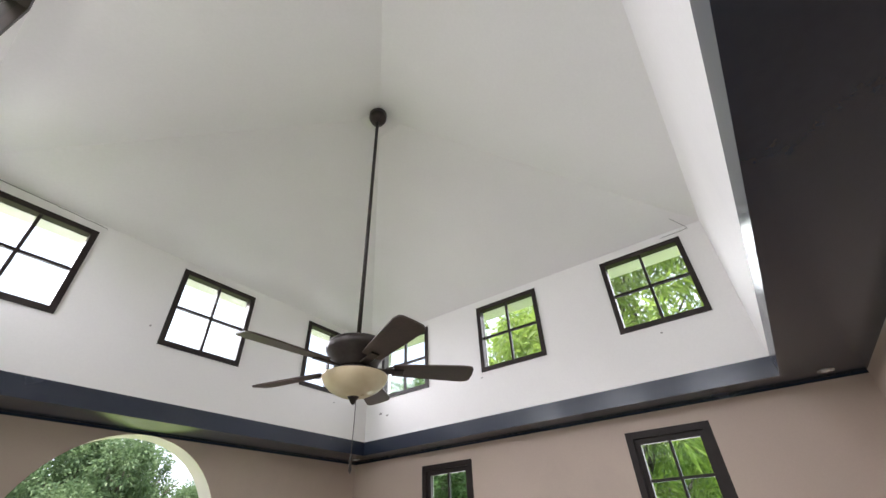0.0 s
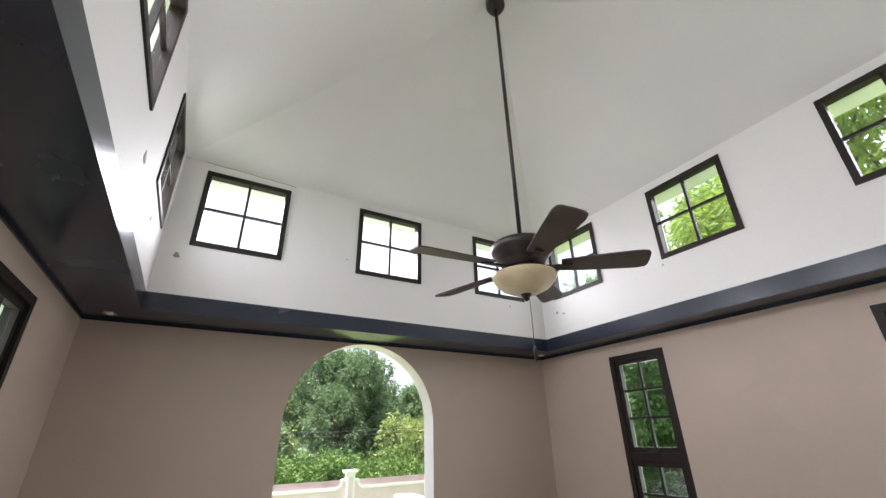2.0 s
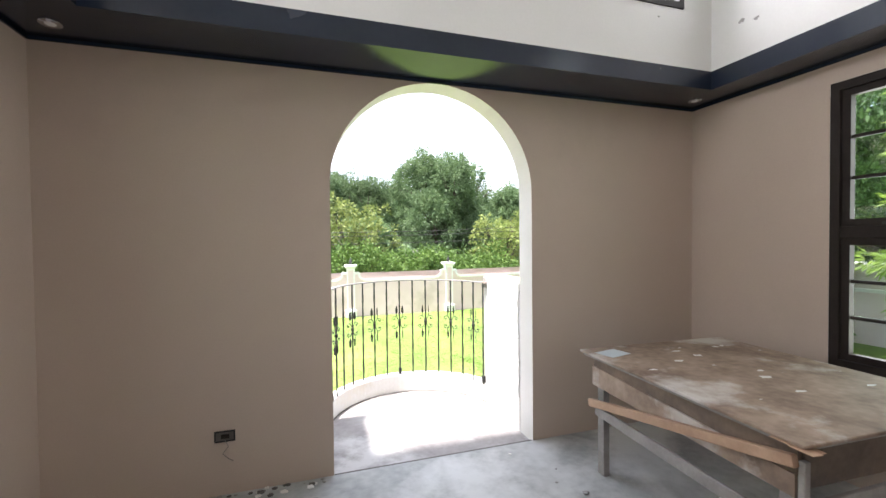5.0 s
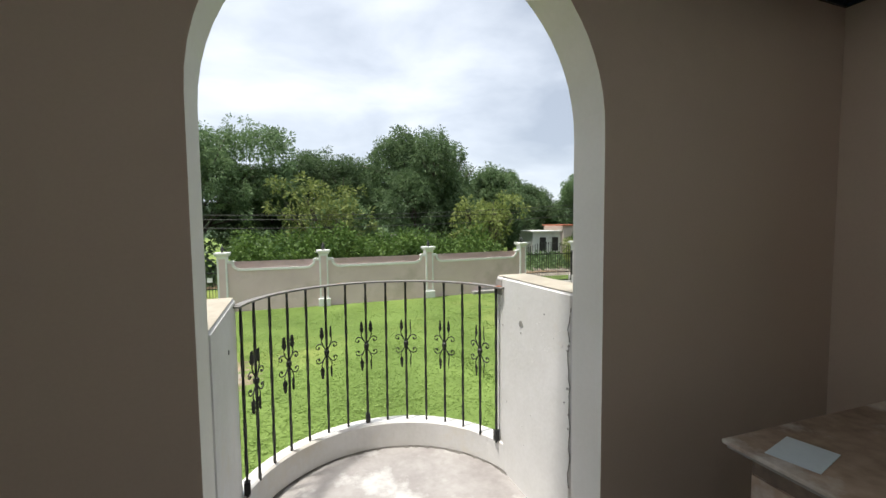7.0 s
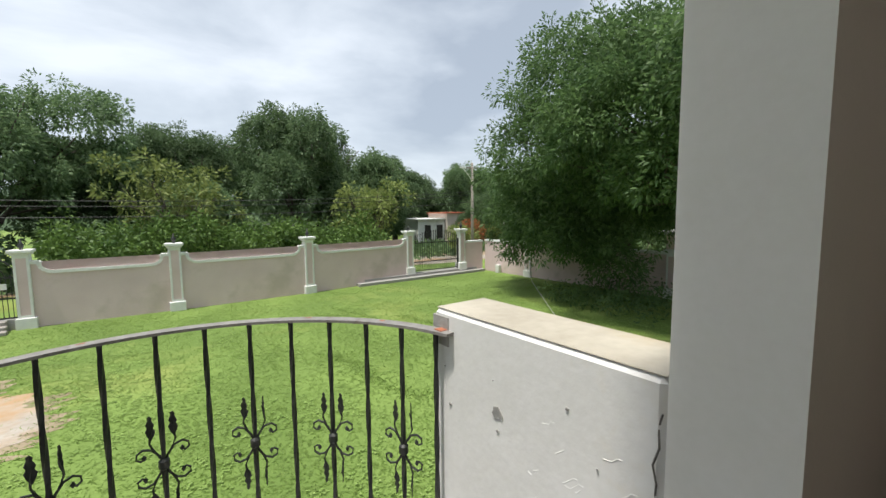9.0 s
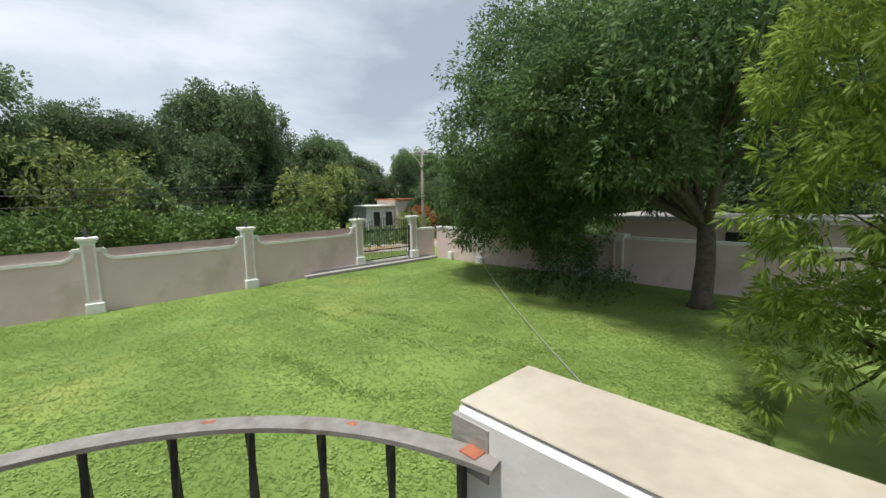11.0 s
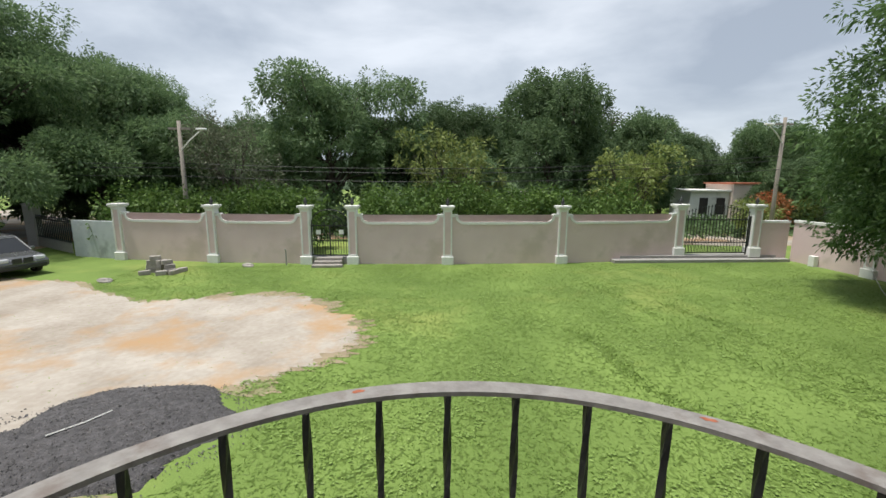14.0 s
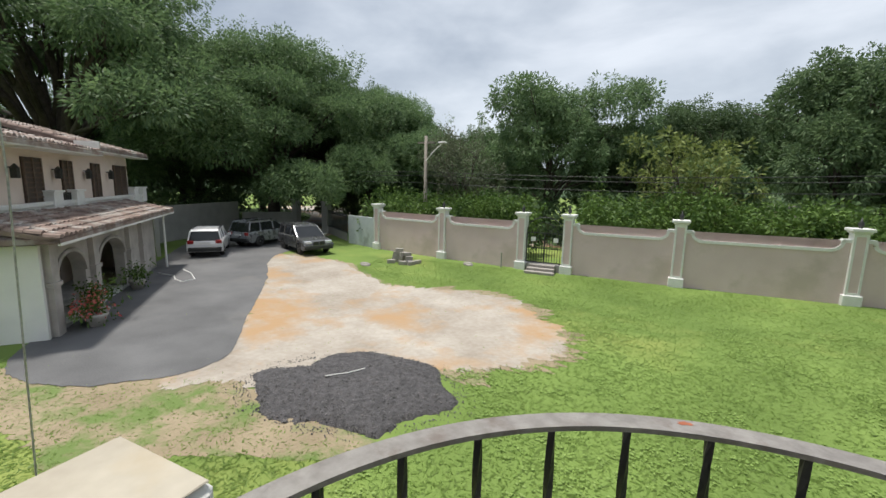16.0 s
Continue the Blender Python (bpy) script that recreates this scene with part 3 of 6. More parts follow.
def crack(pts, off):
    rr = random.Random(len(pts) + int(pts[0][2] * 100))
    path = []
    for a, b in zip(pts, pts[1:]):
        for i in range(8):
            path.append(Vector(a).lerp(Vector(b), i / 8) + Vector((rr.uniform(-1, 1), rr.uniform(-1, 1), rr.uniform(-1, 1))) * 0.006 * off)
    bm = bmesh.new()
    sweep(bm, path, 0.0022, 4)
    return tagged(mesh("plaster_crack", bm, CRACK), "hairline crack in the white plaster", "crack")
crack([(TL + 0.004, TF - 0.25, 4.0), (TL + 0.006, TF - 0.006, 3.905), (TL + 0.55, TF - 0.004, 3.893), (TL + 0.95, TF - 0.004, 3.875)], 0.5)
crack([(TR - 0.12, TB + 0.2, 3.95), (TR - 0.004, TB + 0.1, 3.87), (TR - 0.004, TB + 0.35, 3.86)], 0.5)

# crumbs of plaster and dirt swept along the foot of the arch wall
rr = random.Random(41)
for k in range(34):
    x, y = rr.uniform(-1.6, -0.78), -rr.uniform(0.01, 0.10)
    if k > 22:
        x, y = rr.uniform(-0.9, 0.9), -rr.uniform(0.1, 1.1)
    bm = bmesh.new()
    bmesh.ops.create_icosphere(bm, subdivisions=1, radius=1.0)
    q = rr.uniform(0.006, 0.02)
    for v in bm.verts:
        v.co = Vector((x, y, q * 0.35)) + Vector((v.co.x * q * rr.uniform(0.9, 1.7), v.co.y * q * rr.uniform(0.8, 1.3), v.co.z * q * 0.5))
    tagged(mesh("plaster_crumb", bm, (BARE, CRACK, CREAM)[k % 3]), "crumb of plaster and dirt on the concrete floor", "debris", "debris on the floor")

# ---- the balcony ----
CY, RI, RO = 0.60, 0.748, 0.84
RCY, RR = 0.662, 0.722
bm = bmesh.new()
arc = [(RO * math.cos(a), CY + RO * math.sin(a)) for a in [math.pi * i / 40 for i in range(41)]]
pts = [(0.93, 0.001), (0.93, CY)] + arc + [(-0.93, CY), (-0.93, 0.001)]
a = [bm.verts.new((x, y, -0.02)) for x, y in pts]
b = [bm.verts.new((x, y, -0.22)) for x, y in pts]
bm.faces.new(a), bm.faces.new(b)
for i in range(len(a)):
    bm.faces.new((a[i], a[(i + 1) % len(a)], b[(i + 1) % len(a)], b[i]))
tagged(mesh("balcony_floor", bm, BALCFLOOR), "pale weathered concrete balcony floor, curved front", "floor", kind="structure")
tagged(mesh("threshold", boxes((-ARCH, ARCH, 0.002, 0.03, -0.02, -0.008)), CRACK), "dark worn joint at the threshold", "threshold", kind="structure")
bm = bmesh.new()
prev = None
for i in range(61):
    t = math.pi * (-0.03 + 1.06 * i / 60)
    c, s = math.cos(t), math.sin(t)
    cur = [bm.verts.new((r * c, CY + r * s, z)) for r, z in ((RI, -0.02), (RI, 0.145), (RI + 0.012, 0.158), (RO - 0.012, 0.158), (RO, 0.145), (RO, -0.22))]
    if prev:
        for k in range(6):
            bm.faces.new((prev[k], prev[(k + 1) % 6], cur[(k + 1) % 6], cur[k]))
    else:
        bm.faces.new(cur)
    prev = cur
bm.faces.new(prev)
tagged(mesh("balcony_curb", bm, PARAPET), "low curved white curb, paint flaking", "curb", kind="structure")
bm = bmesh.new()
prev = None
rr = random.Random(21)
for i in range(81):
    t = math.pi * (0.02 + 0.96 * i / 80)
    w = rr.uniform(0.004, 0.022)
    cur = [bm.verts.new((r * math.cos(t), CY + r * math.sin(t), z)) for r, z in ((RI - w, -0.0195), (RI - 0.003, -0.012), (RI + 0.004, -0.012), (RI + 0.004, -0.0195))]
    if prev:
        for k in range(4):
            bm.faces.new((prev[k], prev[(k + 1) % 4], cur[(k + 1) % 4], cur[k]))
    prev = cur
tagged(mesh("grime_line", bm, CRACK), "dark grime along the foot of the curb", "grime", kind="structure")
for s, nm in ((1, "parapet_east"), (-1, "parapet_west")):
    bm = add_box(bmesh.new(), min(s * 0.716, s * 0.925), max(s * 0.716, s * 0.925), T + 0.002, 0.905 if s > 0 else 0.895, -0.22, 1.165 if s > 0 else 1.135, bevel=0.012)
    tagged(mesh(nm, bm, PARAPET), "thick white balcony parapet, paint flaking", "parapet", kind="structure")
# added thin slab: cream staining, also toned darker than the faces against sun glare
PARTOP = material("weathered_cream_coping", (0.36, 0.32, 0.26), (0.50, 0.46, 0.385), 4, 0.8, 0.25, fine=30, c3=(0.44, 0.36, 0.24), stain=(0.5, 0.65))
for s in (1, -1):
    bm = add_box(bmesh.new(), min(s * 0.722, s * 0.919), max(s * 0.722, s * 0.919), T + 0.004, 0.898 if s > 0 else 0.888, 1.1655 if s > 0 else 1.1355, 1.169 if s > 0 else 1.139, bevel=0.0015)
    tagged(mesh("parapet_coping", bm, PARTOP), "weathered cream-stained top of the parapet", "coping", kind="structure")
rr = random.Random(5)
for i in range(11):
    chip("paint_chip", 0.7155, rr.uniform(0.22, 0.86), rr.uniform(0.25, 1.1), "x", rr.uniform(0.003, 0.008), "small flake missing from white paint")
chip("paint_chip", 0.7155, 0.62, 0.93, "x", 0.03, "large flake missing from white paint")
chip("paint_chip", -0.7155, 0.60, 0.95, "-x", 0.02, "flake missing from white paint")
for i in range(5):
    chip("paint_chip", 0.7155, 0.205 + rr.uniform(0, 0.012), rr.uniform(0.45, 0.95), "x", rr.uniform(0.006, 0.014), "flaking paint along the parapet joint")
crack([(0.714, 0.203, 0.25), (0.714, 0.197, 0.55), (0.714, 0.206, 0.85), (0.714, 0.198, 1.14)], 1.0)
for k in range(9):
    y, z = rr.uniform(0.24, 0.5), rr.uniform(0.75, 1.0)
    bm = bmesh.new()
    sweep(bm, [(0.716, y + 0.010 * q + rr.uniform(-0.006, 0.006), z - 0.007 * q + rr.uniform(-0.006, 0.006)) for q in range(rr.randint(3, 5))], rr.uniform(0.0005, 0.0012), 4)
    tagged(mesh("paint_curl", bm, PARAPET), "curl of peeling white paint on the parapet", "paint flake")
bm = add_box(bmesh.new(), 0.7135, 0.86, 0.83, 0.9085, 1.055, 1.145)
tagged(mesh("render_patch", bm, BARE), "bare grey render at the parapet end", "render patch")

rail = base("balcony_railing", "curved black wrought-iron railing with scrolls", "railing")
A0, A1 = radians(14.9), radians(165.1)
bm = bmesh.new()
prev = None
for i in range(65):
    t = A0 - 0.06 + (A1 - A0 + 0.12) * i / 64
    c, s = math.cos(t), math.sin(t)
    cur = [bm.verts.new((r * c, RCY + r * s, z)) for r, z in ((RR - 0.021, 1.098), (RR - 0.021, 1.107), (RR + 0.021, 1.107), (RR + 0.021, 1.098))]
    if prev:
        for k in range(4):
            bm.faces.new((prev[k], prev[(k + 1) % 4], cur[(k + 1) % 4], cur[k]))
    else:
        bm.faces.new(cur)
    prev = cur
bm.faces.new(prev)
part("top_rail", bm, RAILTOP, rail, "worn grey flat iron rail")
for f in (0.12, 0.26, 0.59):
    t = A0 + (A1 - A0) * f
    bm = bmesh.new()
    rr = random.Random(int(f * 100))
    m = Matrix.Translation((RR * math.cos(t), RCY + RR * math.sin(t), 1.1075)) @ Matrix.Rotation(t + math.pi / 2, 4, "Z")
    bm.faces.new([bm.verts.new(m @ Vector((0.016 * rr.uniform(0.4, 1) * math.cos(a), 0.008 * rr.uniform(0.5, 1) * math.sin(a) - 0.008, 0.0))) for a in [2 * math.pi * k / 11 for k in range(11)]])
    part("rust_spot", bm, RUST, rail, "rust spot on the rail")
N = 15
for i in range(N):
    t = A0 + (A1 - A0) * (i + 0.15) / (N - 0.7)
    foot = 0.158 if i not in (0, 7, 14) else 0.10
    bm = bmesh.new()
    sweep(bm, [(0, 0, 0.14 + 0.958 * k / 24) for k in range(25)], 0.0085, 4, 1.0, 9.0)
    x, y = RR * math.cos(t), RCY + RR * math.sin(t)
    for v in bm.verts:
        v.co += Vector((x, y, 0))
    bar = part("baluster", bm, IRON, rail)
    if i % 2 == 1:
        # scrolls and leaves, drawn flat and then turned to face along the rail
        bm = bmesh.new()
        face = Matrix.Translation((x, y, 0.68)) @ Matrix.Rotation(t - math.pi / 2, 4, "Z")
        for sx in (-1, 1):
            for sz in (-1, 1):
                curl = [(0, 0, 0), (sx * 0.012, 0, sz * 0.03), (sx * 0.03, 0, sz * 0.055), (sx * 0.052, 0, sz * 0.062), (sx * 0.068, 0, sz * 0.052), (sx * 0.07, 0, sz * 0.036), (sx * 0.058, 0, sz * 0.028), (sx * 0.048, 0, sz * 0.036)]
                sweep(bm, [face @ Vector(p) for p in curl], 0.0042, 5, 0.8)
                lathe(bm, [(0.002, -0.009), (0.007, 0), (0.002, 0.009)], 6, face @ Matrix.Translation((sx * 0.05, 0, sz * 0.036)))
                full = (sx < 0) or (i % 4 == 3 and sz > 0)
                stem = [(sx * 0.022, 0, sz * 0.045), (sx * 0.034, 0, sz * 0.075), (sx * 0.032, 0, sz * 0.10), (sx * 0.026, 0, sz * 0.13)]
                sweep(bm, [face @ Vector(p) for p in stem], 0.0035, 4, 0.7)
                w = 0.013 if full else 0.005
                prof = [(0.0, 0.085), (0.7, 0.10), (1.0, 0.115), (0.6, 0.125), (0.85, 0.135), (0.4, 0.15), (0.5, 0.158), (0.0, 0.166)]
                cx = sx * 0.03
                va = [bm.verts.new(face @ Vector((cx + w * q, -0.004, sz * z))) for q, z in prof] + [bm.verts.new(face @ Vector((cx - w * q, 0.004, sz * z))) for q, z in prof[-2:0:-1]]
                vb = [bm.verts.new(v.co + face.to_3x3() @ Vector((0, 0.004, 0))) for v in va]
                bm.faces.new(va), bm.faces.new(vb)
                for k in range(len(va)):
                    bm.faces.new((va[k], va[(k + 1) % len(va)], vb[(k + 1) % len(va)], vb[k]))
        lathe(bm, [(0.004, -0.022), (0.016, -0.012), (0.016, 0.012), (0.004, 0.022)], 8, face)
        part("scroll", bm, IRON, bar, "leafy wrought-iron scroll")
    if foot < 0.15:
        part("foot", add_box(bmesh.new(), x - 0.014, x + 0.014, y - 0.014, y + 0.014, 0.155, 0.22), IRON, bar)
part("bracket", boxes((0.688, 0.80, 0.835, 0.868, 1.096, 1.109)), RUST, rail, "rusted red end plate")
part("bracket", boxes((-0.80, -0.688, 0.835, 0.868, 1.096, 1.109)), RAILTOP, rail)

# ---- the grounds ----
GROUND = -2.92
GRASS = material("mown_grass", (0.105, 0.165, 0.038), (0.195, 0.28, 0.072), 0.3, 0.95, 0.5, fine=42, c3=(0.26, 0.30, 0.085), depth=0.03, spec=0.2, stain=(0.52, 0.7))
BLADEGRASS = leafy("grass_blades", (0.16, 0.25, 0.055), (0.28, 0.385, 0.11), 0.6, 0.05)
SAND = material("pale_marl_and_sand", (0.28, 0.24, 0.195), (0.46, 0.42, 0.37), 0.55, 0.95, 0.6, fine=7, c3=(0.39, 0.255, 0.14), depth=0.04, stain=(0.47, 0.6))
DIRT = material("trodden_dry_dirt", (0.24, 0.19, 0.12), (0.33, 0.27, 0.18), 1.2, 0.95, 0.6, fine=18, c3=(0.13, 0.19, 0.05), depth=0.03, stain=(0.53, 0.62))
ASPHALT = material("worn_grey_asphalt", (0.085, 0.085, 0.088), (0.165, 0.165, 0.168), 0.6, 0.85, 0.3, fine=30, c3=(0.16, 0.155, 0.15))
GRAVEL = material("dark_crushed_gravel", (0.035, 0.034, 0.036), (0.11, 0.105, 0.11), 9, 0.9, 0.9, fine=40, depth=0.04, c3=(0.075, 0.07, 0.072))
STONE = material("gravel_stone", (0.07, 0.068, 0.07), (0.21, 0.20, 0.20), 9, 0.85, 0.3, vary=0.6)
YARDWALL = material("weathered_mauve_render", (0.60, 0.465, 0.46), (0.68, 0.545, 0.54), 0.8, 0.85, 0.2, fine=20, c3=(0.52, 0.42, 0.385))
YARDWHITE = material("white_wall_trim", (0.66, 0.66, 0.64), (0.76, 0.76, 0.74), 5, 0.75, 0.15)
PALEBLUE = material("pale_blue_stained_wall", (0.42, 0.47, 0.48), (0.52, 0.56, 0.57), 1.5, 0.8, 0.2, c3=(0.30, 0.33, 0.33))
BARK = material("rough_bark", (0.055, 0.043, 0.033), (0.12, 0.10, 0.08), 6, 0.95, 0.9, fine=30, depth=0.04)
BLOCK = material("concrete_block", (0.26, 0.24, 0.22), (0.38, 0.35, 0.32), 8, 0.9, 0.4, vary=0.2)
TIMBER = material("weathered_utility_pole", (0.22, 0.19, 0.16), (0.33, 0.30, 0.26), 8, 0.85, 0.3)
WIRE = material("black_cable", (0.02, 0.02, 0.02), (0.04, 0.04, 0.04), 20, 0.6, 0.0)
ROPE = material("twisted_pale_wire", (0.35, 0.35, 0.33), (0.55, 0.55, 0.52), 60, 0.5, 0.2, metal=0.4)
TILE = material("aged_clay_tile", (0.15, 0.105, 0.088), (0.30, 0.225, 0.19), 3, 0.9, 0.3, c3=(0.36, 0.33, 0.30), vary=0.45, stain=(0.48, 0.6))
PINKWALL = material("pale_pink_house_render", (0.62, 0.52, 0.46), (0.70, 0.60, 0.54), 1.5, 0.8, 0.15)
PINKWING = material("terracotta_pink_render", (0.46, 0.235, 0.18), (0.52, 0.28, 0.215), 1.5, 0.8, 0.15)
HOUSEWHITE = material("stained_white_render", (0.68, 0.68, 0.65), (0.78, 0.78, 0.75), 1.2, 0.8, 0.2, c3=(0.46, 0.46, 0.43))
PIER = material("mottled_grey_render", (0.34, 0.32, 0.295), (0.52, 0.49, 0.46), 2, 0.9, 0.3)
SHUTTER = material("dark_brown_shutter", (0.035, 0.022, 0.016), (0.07, 0.045, 0.034), 8, 0.5, 0.1)
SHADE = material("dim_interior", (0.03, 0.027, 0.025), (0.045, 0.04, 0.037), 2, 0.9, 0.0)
REDROOF = material("red_clay_roof", (0.34, 0.10, 0.055), (0.46, 0.17, 0.10), 4, 0.9, 0.4)
BLOSSOM = leafy("orange_blossom_leaves", (0.16, 0.16, 0.05), (0.55, 0.17, 0.08), 0.35, 0.1)
FLOWER = leafy("pink_petals", (0.60, 0.10, 0.10), (0.75, 0.25, 0.22), 0.3, 0.1)
MANGO_FAR = leafy("dark_mango_leaves", (0.078, 0.135, 0.062), (0.19, 0.275, 0.125), 0.4, 0.22)
MANGO_NEAR = leafy("glossy_mango_leaves", (0.12, 0.20, 0.035), (0.34, 0.44, 0.09), 0.55, 0.1)
FEATHER = leafy("feathery_leaves", (0.056, 0.11, 0.041), (0.16, 0.25, 0.09), 0.45, 0.1)
RAINLEAF = leafy("soft_rain_tree_leaves", (0.08, 0.14, 0.065), (0.19, 0.28, 0.12), 0.48, 0.1)
LIGHTLEAF = leafy("light_green_leaves", (0.13, 0.19, 0.05), (0.32, 0.37, 0.12), 0.35, 0.15)
GREYLEAF = leafy("greyish_thin_leaves", (0.09, 0.11, 0.06), (0.17, 0.19, 0.12), 0.3, 0.1)
WEEDLEAF = leafy("lawn_weed_leaves", (0.20, 0.31, 0.07), (0.32, 0.44, 0.13), 0.3, 0.05)
HEDGE = leafy("hedge_leaves", (0.045, 0.095, 0.022), (0.15, 0.24, 0.055), 0.3, 0.2)

tagged(raw("ground", [(-900, -500, GROUND), (900, -500, GROUND), (900, 1200, GROUND), (-900, 1200, GROUND)], [(0, 1, 2, 3)], GRASS), "mown green lawn with thin patches", "lawn", kind="structure")


def patch(name, outline, z, mat, label, category, wobble=0.25, kind="structure", seed=1):
    """A flat ragged-edged patch: a smooth closed outline, roughened."""
    pts = []
    k = len(outline)
    for i in range(k):
        p0, p1, p2, p3 = (Vector(outline[(i + j - 1) % k]) for j in range(4))
        for s in range(48):
            t = s / 48
            q = 0.5 * ((2 * p1) + (p2 - p0) * t + (2 * p0 - 5 * p1 + 4 * p2 - p3) * t * t + (3 * p1 - p0 - 3 * p2 + p3) * t ** 3)
            w = noise.noise((q.x * 0.9, q.y * 0.9, seed)) * wobble + noise.noise((q.x * 4, q.y * 4, seed)) * wobble * 0.5 + noise.noise((q.x * 13, q.y * 13, seed)) * wobble * 0.3 + noise.noise((q.x * 37, q.y * 37, seed)) * wobble * 0.15
            c = Vector((sum(a for a, b in outline) / k, sum(b for a, b in outline) / k))
            pts.append(q + (q - c).normalized() * w)
    bm = bmesh.new()
    bm.faces.new([bm.verts.new((p.x, p.y, GROUND + z)) for p in pts])
    bmesh.ops.triangulate(bm, faces=bm.faces[:])
    return tagged(mesh(name, bm, mat), label, category, kind=kind)


SANDLINE = [(-21, 18.2), (-15.6, 18.6), (-10.2, 15.6), (-7.4, 16.2), (-4.3, 15.7), (-2.1, 12.6), (-2.3, 10.4), (-3.6, 9.5), (-5.3, 8.6), (-7.3, 6.6), (-9.9, 5.8), (-10.2, 7.2), (-12.2, 9.8), (-15.5, 13.6)]
patch("sand_patch", SANDLINE, 0.012, SAND, "bare pale marl and orange sand on the lawn", "sand", 0.7)
DRIVELINE = [(-19.9, 18.2), (-15.2, 13.4), (-11.7, 9.6), (-9.4, 6.9), (-10.5, 4.9), (-12.8, 4.2), (-15.1, 5.5), (-18.5, 8.6), (-23.5, 13.5), (-29, 19), (-31, 25), (-26, 28), (-21.5, 24)]
patch("road", DRIVELINE, 0.022, ASPHALT, "worn grey asphalt driveway", "driveway", 0.12)
patch("sand_fringe", [(x + (x + 8) * 0.045, y + (y - 12) * 0.06) for x, y in SANDLINE], 0.007, DIRT, "thin dry grass and dirt round the sand", "dirt", 1.1, seed=6)
DIRTLINE = [(-13.5, 4.2), (-10, 5.6), (-7.2, 6.3), (-4.2, 6.0), (-4.6, 5.2), (-6.2, 4.6), (-7.8, 3.4), (-10, 3.2), (-12.5, 3.0)]
patch("dirt_patch", DIRTLINE, 0.006, DIRT, "trodden brown dirt with dry grass", "dirt", 0.5, seed=4)

# gravel heap with loose stones
rs = np.random.RandomState(3)
gv, gf = [], []
GN = 60
for j in range(GN + 1):
    for i in range(GN + 1):
        u, v = 2 * i / GN - 1, 2 * j / GN - 1
        x, y = -5.65 + u * 2.5, 7.35 + v * 1.75 + u * 0.35
        r = math.hypot(u, v) + 0.34 * noise.noise((u * 1.9, v * 1.9, 7)) + 0.08 + 0.05 * noise.noise((u * 9, v * 9, 2))
        h = 0.30 * max(0, 1 - r * r) ** 0.8 * (1 + 0.3 * noise.noise((u * 3, v * 3, 1))) + 0.02 * noise.noise((u * 20, v * 20, 5))
        gv.append((x, y, GROUND + h - (0.06 if r > 0.97 else -0.01)))
for j in range(GN):
    for i in range(GN):
        a = j * (GN + 1) + i
        gf.append((a, a + 1, a + GN + 2, a + GN + 1))
heap = tagged(raw("gravel_heap", gv, gf, GRAVEL, smooth=True), "low heap of dark crushed gravel", "gravel heap")
sv, sf = [], []
for i in range(9000):
    k = rs.randint(len(gv))
    p = np.array(gv[k]) + rs.uniform(-0.05, 0.05, 3) * (1, 1, 0.1)
    if i > 8200:
        a, q = rs.uniform(0, 6.283), 0.88 + abs(rs.normal(0, 0.09))
        p = np.array((-5.65 + 2.5 * q * math.cos(a), 7.35 + 1.75 * q * math.sin(a) + 0.35 * q * math.cos(a), GROUND + 0.02))
    elif p[2] < GROUND + 0.0:
        continue
    s = rs.uniform(0.008, 0.022) if rs.rand() > 0.02 else rs.uniform(0.02, 0.04)
    o = len(sv)
    sv += [tuple(p + s * rs.uniform(0.6, 1.2) * np.array(q)) for q in ((1, 0, 0), (-1, 0, 0), (0, 1, 0), (0, -1, 0), (0, 0, 0.9), (0, 0, -0.9))]
    sf += [(o, o + 2, o + 4), (o + 2, o + 1, o + 4), (o + 1, o + 3, o + 4), (o + 3, o, o + 4)]
tagged(raw("loose_gravel", sv, sf, STONE), "loose dark stones on the heap", "gravel", kind="stuff")
bm = bmesh.new()
sweep(bm, [(-6.1, 7.0, GROUND + 0.33), (-5.75, 7.35, GROUND + 0.34), (-5.6, 7.75, GROUND + 0.31)], 0.014, 5)
tagged(mesh("white_pipe", bm, YARDWHITE), "short white pipe lying on the gravel", "pipe")


# ---- foliage ----
def leaf_mesh(centres, per, spread, length, width, droop, rng, outward=None):
    """Many small folded leaves round clump centres, as vertex and face arrays."""
    n = len(centres) * per
    c = np.repeat(centres, per, 0)
    d = rng.normal(size=(n, 3))
    d /= np.linalg.norm(d, axis=1, keepdims=True)
    if outward is not None:
        d += 0.6 * np.repeat(outward, per, 0)
    d[:, 2] -= droop
    d /= np.linalg.norm(d, axis=1, keepdims=True)
    r = spread * rng.uniform(0.15, 1.0, (n, 1)) ** 0.6
    p = c + d * r
    side = np.cross(d, rng.normal(size=(n, 3)))
    side /= np.linalg.norm(side, axis=1, keepdims=True)
    nrm = np.cross(d, side)
    ln = length * rng.uniform(0.6, 1.25, (n, 1))
    wd = width * rng.uniform(0.7, 1.2, (n, 1))
    v = np.empty((n, 4, 3))
    v[:, 0] = p
    v[:, 1] = p + d * ln * 0.45 + side * wd * 0.5 + nrm * wd * 0.12
    v[:, 2] = p + d * ln - np.array((0, 0, 0.18)) * ln
    v[:, 3] = p + d * ln * 0.45 - side * wd * 0.5 + nrm * wd * 0.12
    f = np.arange(n * 4).reshape(n, 4)
    return v.reshape(-1, 3), f


